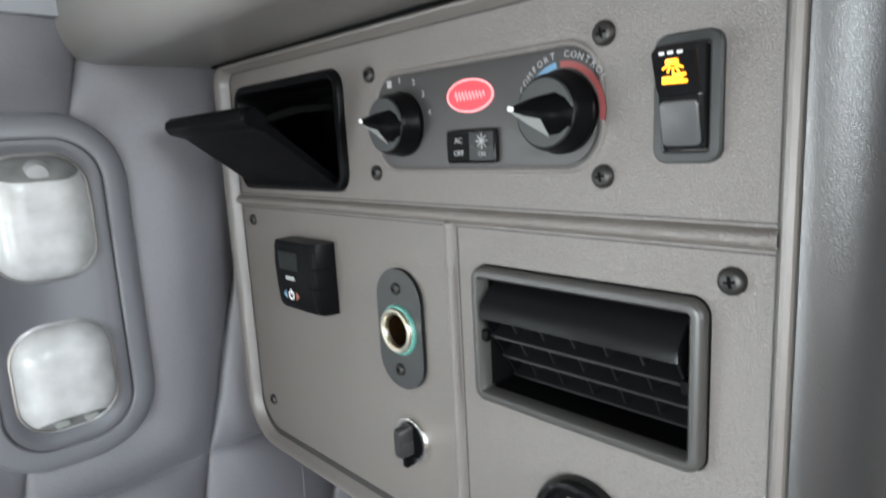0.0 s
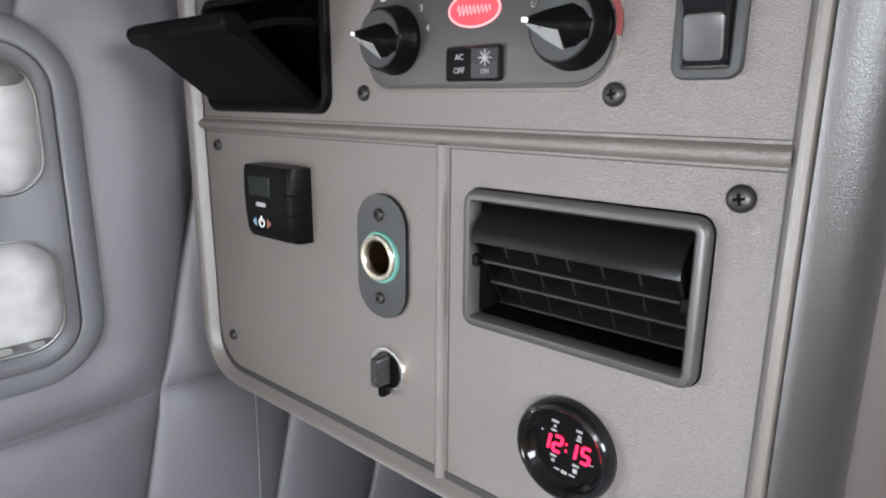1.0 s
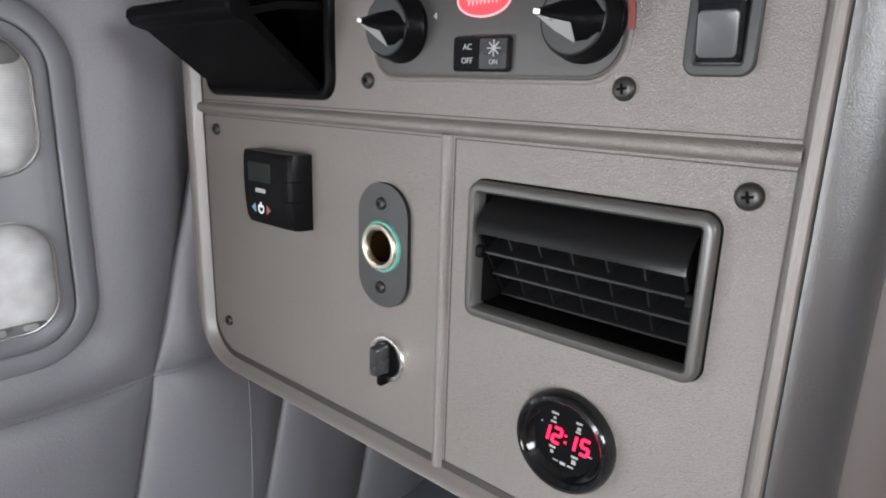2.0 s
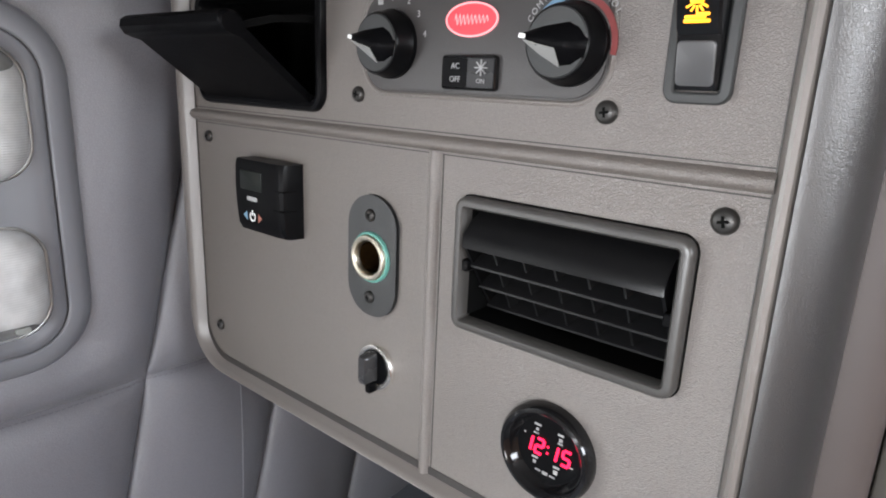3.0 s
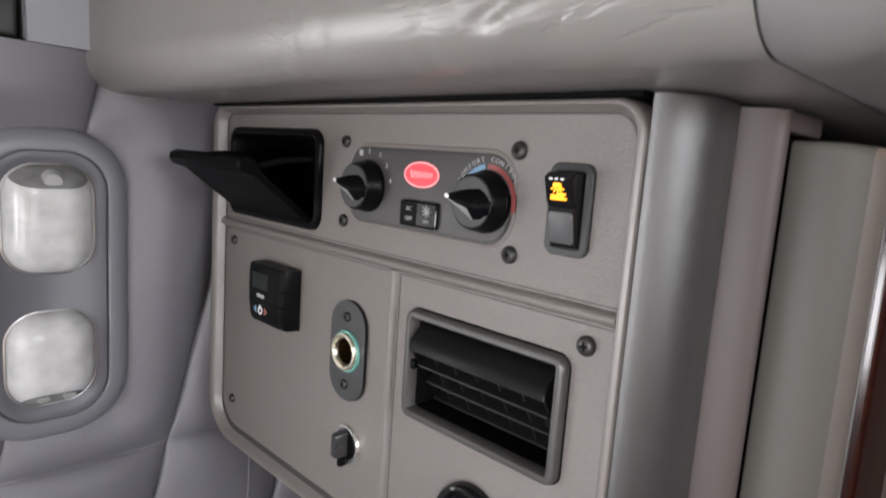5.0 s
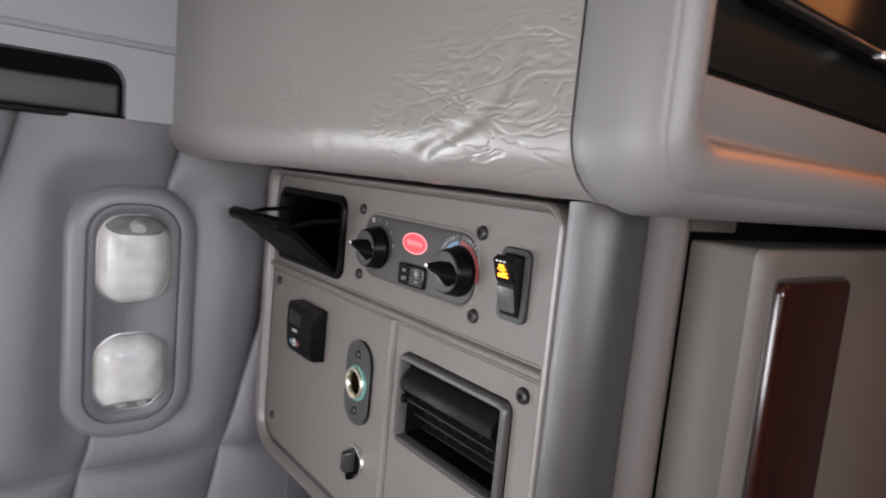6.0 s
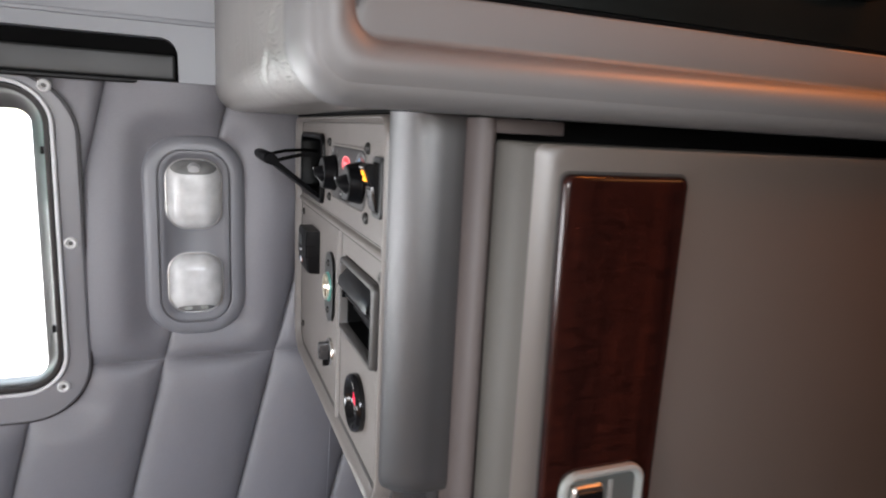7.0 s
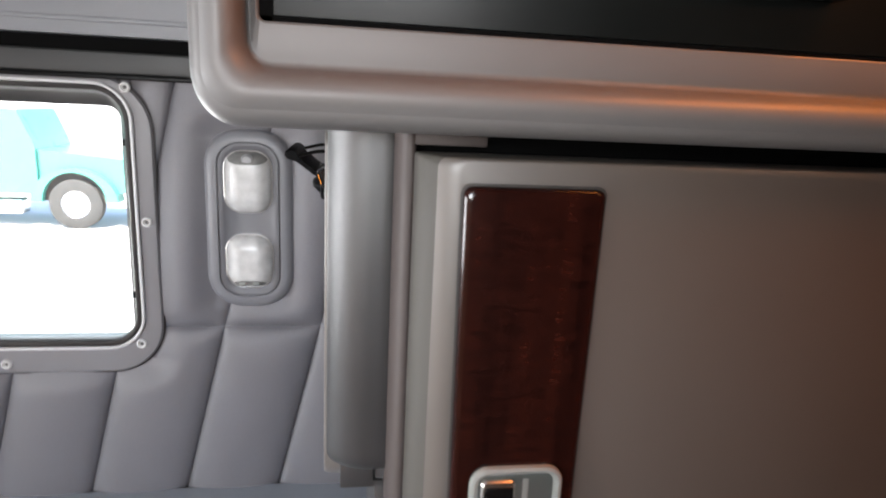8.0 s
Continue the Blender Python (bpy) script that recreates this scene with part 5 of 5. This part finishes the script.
def cabinet_door():
    g = thing("cabinet_door", Matrix.Identity(4), "beige-grey cabinet door with a glossy mahogany inlay and latch", "door")
    yf = -0.0215
    bm = bmesh.new()
    x0, x1, z0, z1 = 0.3128, 0.840, 0.55, 1.5100
    prof = ((0.0012, 0.0198), (0.0, 0.0186), (0.0, 0.0085), (0.0006, 0.0040), (0.0022, -0.0015), (0.0050, -0.0068), (0.0092, -0.0115), (0.0142, -0.0153), (0.0198, -0.0185), (0.0256, -0.0206), (0.0310, yf))

    def door_loop(i, y):
        return [(x, y, z) for x, z in rounded(x0 + i, x1 - i * 0.4, z0 + i, z1 - i * 0.06, 0.003 + 0.35 * i, 6)]

    # Black filler puts the shade of the gap beside the post into colour.
    part("gap_filler", B(box, 0.3152, 0.3400, 0.0300, 0.0480, 0.56, 1.500), M_VOID, g, "black filler imitating the dark gap behind the door edge")
    # The rolled edge takes the darker shade tone, the leaf its own.
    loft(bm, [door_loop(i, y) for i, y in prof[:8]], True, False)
    part("edge_roll", bm, M_EDGESHADE, g, "rolled door edge, darker olive-grey for its shade", angle=60)
    bm = bmesh.new()
    loft(bm, [door_loop(i, y) for i, y in prof[7:]], False, True)
    part("leaf", bm, M_DOOR, g, "satin beige-grey door leaf with a rolled edge", angle=60)
    # tapering inlay, softened edges, standing proud of the leaf
    bm = bmesh.new()
    loops = []
    for i, w in ((0.0, 0.0), (0.0, 0.0030), (0.0008, 0.0048), (0.0026, 0.0060), (0.0060, 0.0066)):
        pts = rounded(-0.0555 + i, 0.0555 - i, -0.330 + i, 0.0 - i, 0.007, 6)
        loops.append([(u * (1 + 0.13 * v), v, w) for u, v in pts])
    loft(bm, loops, False, True)
    part("inlay", bm, M_MAHOGANY, g, "glossy lacquered mahogany inlay", on_wall(0.4015, 1.4887, yf), angle=50)
    bm = bmesh.new()
    pts0 = rounded(-0.0575, 0.0575, -0.332, 0.0022, 0.008, 6)
    pts1 = rounded(-0.0552, 0.0552, -0.3297, 0.0, 0.007, 6)
    loft(bm, [[(u * (1 + 0.13 * v), v, w) for u, v in p] for p, w in ((pts0, -0.0003), (pts0, 0.0006), (pts1, 0.0006), (pts1, -0.0003))], closed=True)
    part("inlay_shadow_gap", bm, M_VENTFRAME, g, "dark joint round the inlay", on_wall(0.4015, 1.4887, yf))
    # latch: silver surround, well and paddle
    bm = bmesh.new()
    bezel(bm, -0.0400, 0.0400, -0.0500, 0.0500, 0.016, ((0, 0.004), (0, 0.0085), (0.001, 0.0105), (0.0035, 0.0115), (0.0060, 0.0105), (0.0075, 0.0080), (0.0085, 0.0005)), 7)
    latch = part("latch", bm, M_SILVER, g, "silver painted latch surround", on_wall(0.4030, 1.2075, yf))
    part("latch_well", B(slab, -0.0325, 0.0325, -0.0425, 0.0425, 0.008, 0.0, 0.0012, 0.0004), M_WELL, latch, "dark grey-green well", T(0, 0, 0.0062))
    bm = bmesh.new()
    loft(bm, [flat(rounded(-0.0145, 0.0145, -0.034, 0.034, 0.004, 4), 0.006), flat(rounded(-0.0145, 0.0145, -0.034, 0.034, 0.004, 4), 0.0125), flat(rounded(-0.0130, 0.0130, -0.0325, 0.0325, 0.003, 4), 0.0142)], False, True)
    part("paddle", bm, M_CHROME, latch, "chrome paddle", T(-0.0165, 0.0060, 0))
    part("paddle_face", B(slab, -0.0118, 0.0128, -0.0310, 0.0305, 0.003, 0, 0.0012, 0.0004), M_GLOSS, latch, "black paddle face", T(-0.0165, 0.0040, 0.0140))
    bm = bmesh.new()
    box(bm, -0.0030, 0.0030, -0.036, 0.038, 0.006, 0.0080, 0.001, 1)
    part("well_step", bm, M_SILVER, latch, "", T(0.0085, 0, 0))


cabinet_door()

# ---- ledge at the foot of the padded wall ----
bm = bmesh.new()
# Past x = 0.3 it runs on unseen, added to bounce light upward.
box(bm, -1.38, 0.900, 0.064, 0.585, 0.700, 0.846, 0.012, 4)
solid("bunk_ledge", bm, M_LEDGE, "blue-grey moulded ledge along the padded wall", "ledge", "structure")


# ---- outside: yard and a parked truck ----
def yard():
    bm = bmesh.new()
    box(bm, -400, 400, -400, 600, -1.30, -1.13)
    solid("ground", bm, M_ASPHALT, "pale sunlit concrete yard", "ground", "structure")


yard()


def parked_truck():
    g = thing("parked_truck", Matrix.Translation((-4.80, 12.0, -1.13)) @ Matrix.Scale(0.86, 4), "teal long-nosed truck parked in the bright yard", "truck")

    def add(name, bm, mat, label=""):
        return part(name, bm, mat, g, label)

    # local x along the truck, nose towards +x; y away from the viewer
    bm = bmesh.new()
    prof = [(-0.75, 0.75), (1.05, 0.80), (1.12, 1.25), (1.0, 1.55), (-0.75, 1.72)]
    loft(bm, [[(x, y, z) for x, z in prof] for y in (0.20, 1.90)], True, True)
    add("hood", bm, M_TRUCKPAINT, "teal hood")
    bm = bmesh.new()
    pts = []
    for k in range(13):
        a = radians(180 * k / 12)
        pts.append((0.66 * math.cos(a), 0.60 + 0.66 * math.sin(a)))
    outer = [(0.90 * math.cos(radians(180 * k / 12)), 0.60 + 0.74 * math.sin(radians(180 * k / 12))) for k in range(13)]
    loft(bm, [[(p[0], 0.0, p[1]) for p in pts], [(p[0], 0.0, p[1]) for p in outer], [(p[0], 0.45, p[1]) for p in outer], [(p[0], 0.45, p[1]) for p in pts]], wrap=False, closed=True)
    add("fender", bm, M_TRUCKPAINT, "teal front fender")
    # Flat dark half disc before the hood: the well's shade as colour.
    bm = bmesh.new()
    loft(bm, [[(p[0], y, p[1]) for p in pts] for y in (0.176, 0.196)], True, True)
    add("wheel_well_shade", bm, M_TYRE, "dark half disc standing in for the shaded wheel well")
    bm = bmesh.new()
    loft(bm, [[(x, y, z) for x, z in ((-2.45, 0.75), (-0.75, 0.75), (-0.75, 1.80), (-1.05, 2.55), (-2.45, 2.60))] for y in (0.12, 1.95)], True, True)
    add("cab", bm, M_TRUCKPAINT, "teal cab")
    bm = bmesh.new()
    prism(bm, [(-2.30, 2.05), (-1.55, 2.05), (-1.60, 2.45), (-2.30, 2.45)], 0, 0.03)
    w = add("side_window", bm, M_SMOKE, "dark side window")
    w.matrix_basis = Matrix(((1, 0, 0, 0), (0, 0, -1, 0.115), (0, 1, 0, 0), (0, 0, 0, 1)))
    bm = bmesh.new()
    box(bm, -6.2, -2.5, 0.12, 1.95, 0.75, 3.3, 0.08, 3)
    add("sleeper", bm, M_TRUCKPAINT, "teal sleeper box")
    bm = bmesh.new()
    box(bm, -2.75, -1.15, 0.22, 0.62, 0.28, 0.62, 0.10, 4)
    add("fuel_tank", bm, M_ALU, "bright metal tank and steps")
    bm = bmesh.new()
    box(bm, 1.05, 1.30, 0.05, 2.0, 0.35, 0.78, 0.06, 3)
    add("bumper", bm, M_ALU, "bright bumper")
    bm = bmesh.new()
    lathe(bm, [(0.30, -0.14), (0.50, -0.15), (0.55, -0.10), (0.55, 0.12), (0.50, 0.15), (0.30, 0.14)], 36, closed=True)
    m = Matrix(((1, 0, 0, 0), (0, 0, -1, 0.18), (0, 1, 0, 0.55), (0, 0, 0, 1)))
    wh = part("wheel", bm, M_TYRE, g, "black tyre", m)
    part("rim", B(lathe, [(0.30, 0.13), (0.28, 0.06), (0.16, 0.04), (0.14, 0.12), (0.0005, 0.13)], 28), M_ALU, wh, "bright metal rim")
    ob = copy_thing(wh, m.copy())
    ob.parent = g
    ob.matrix_basis = Matrix.Translation((-5.0, 0, 0)) @ m


parked_truck()
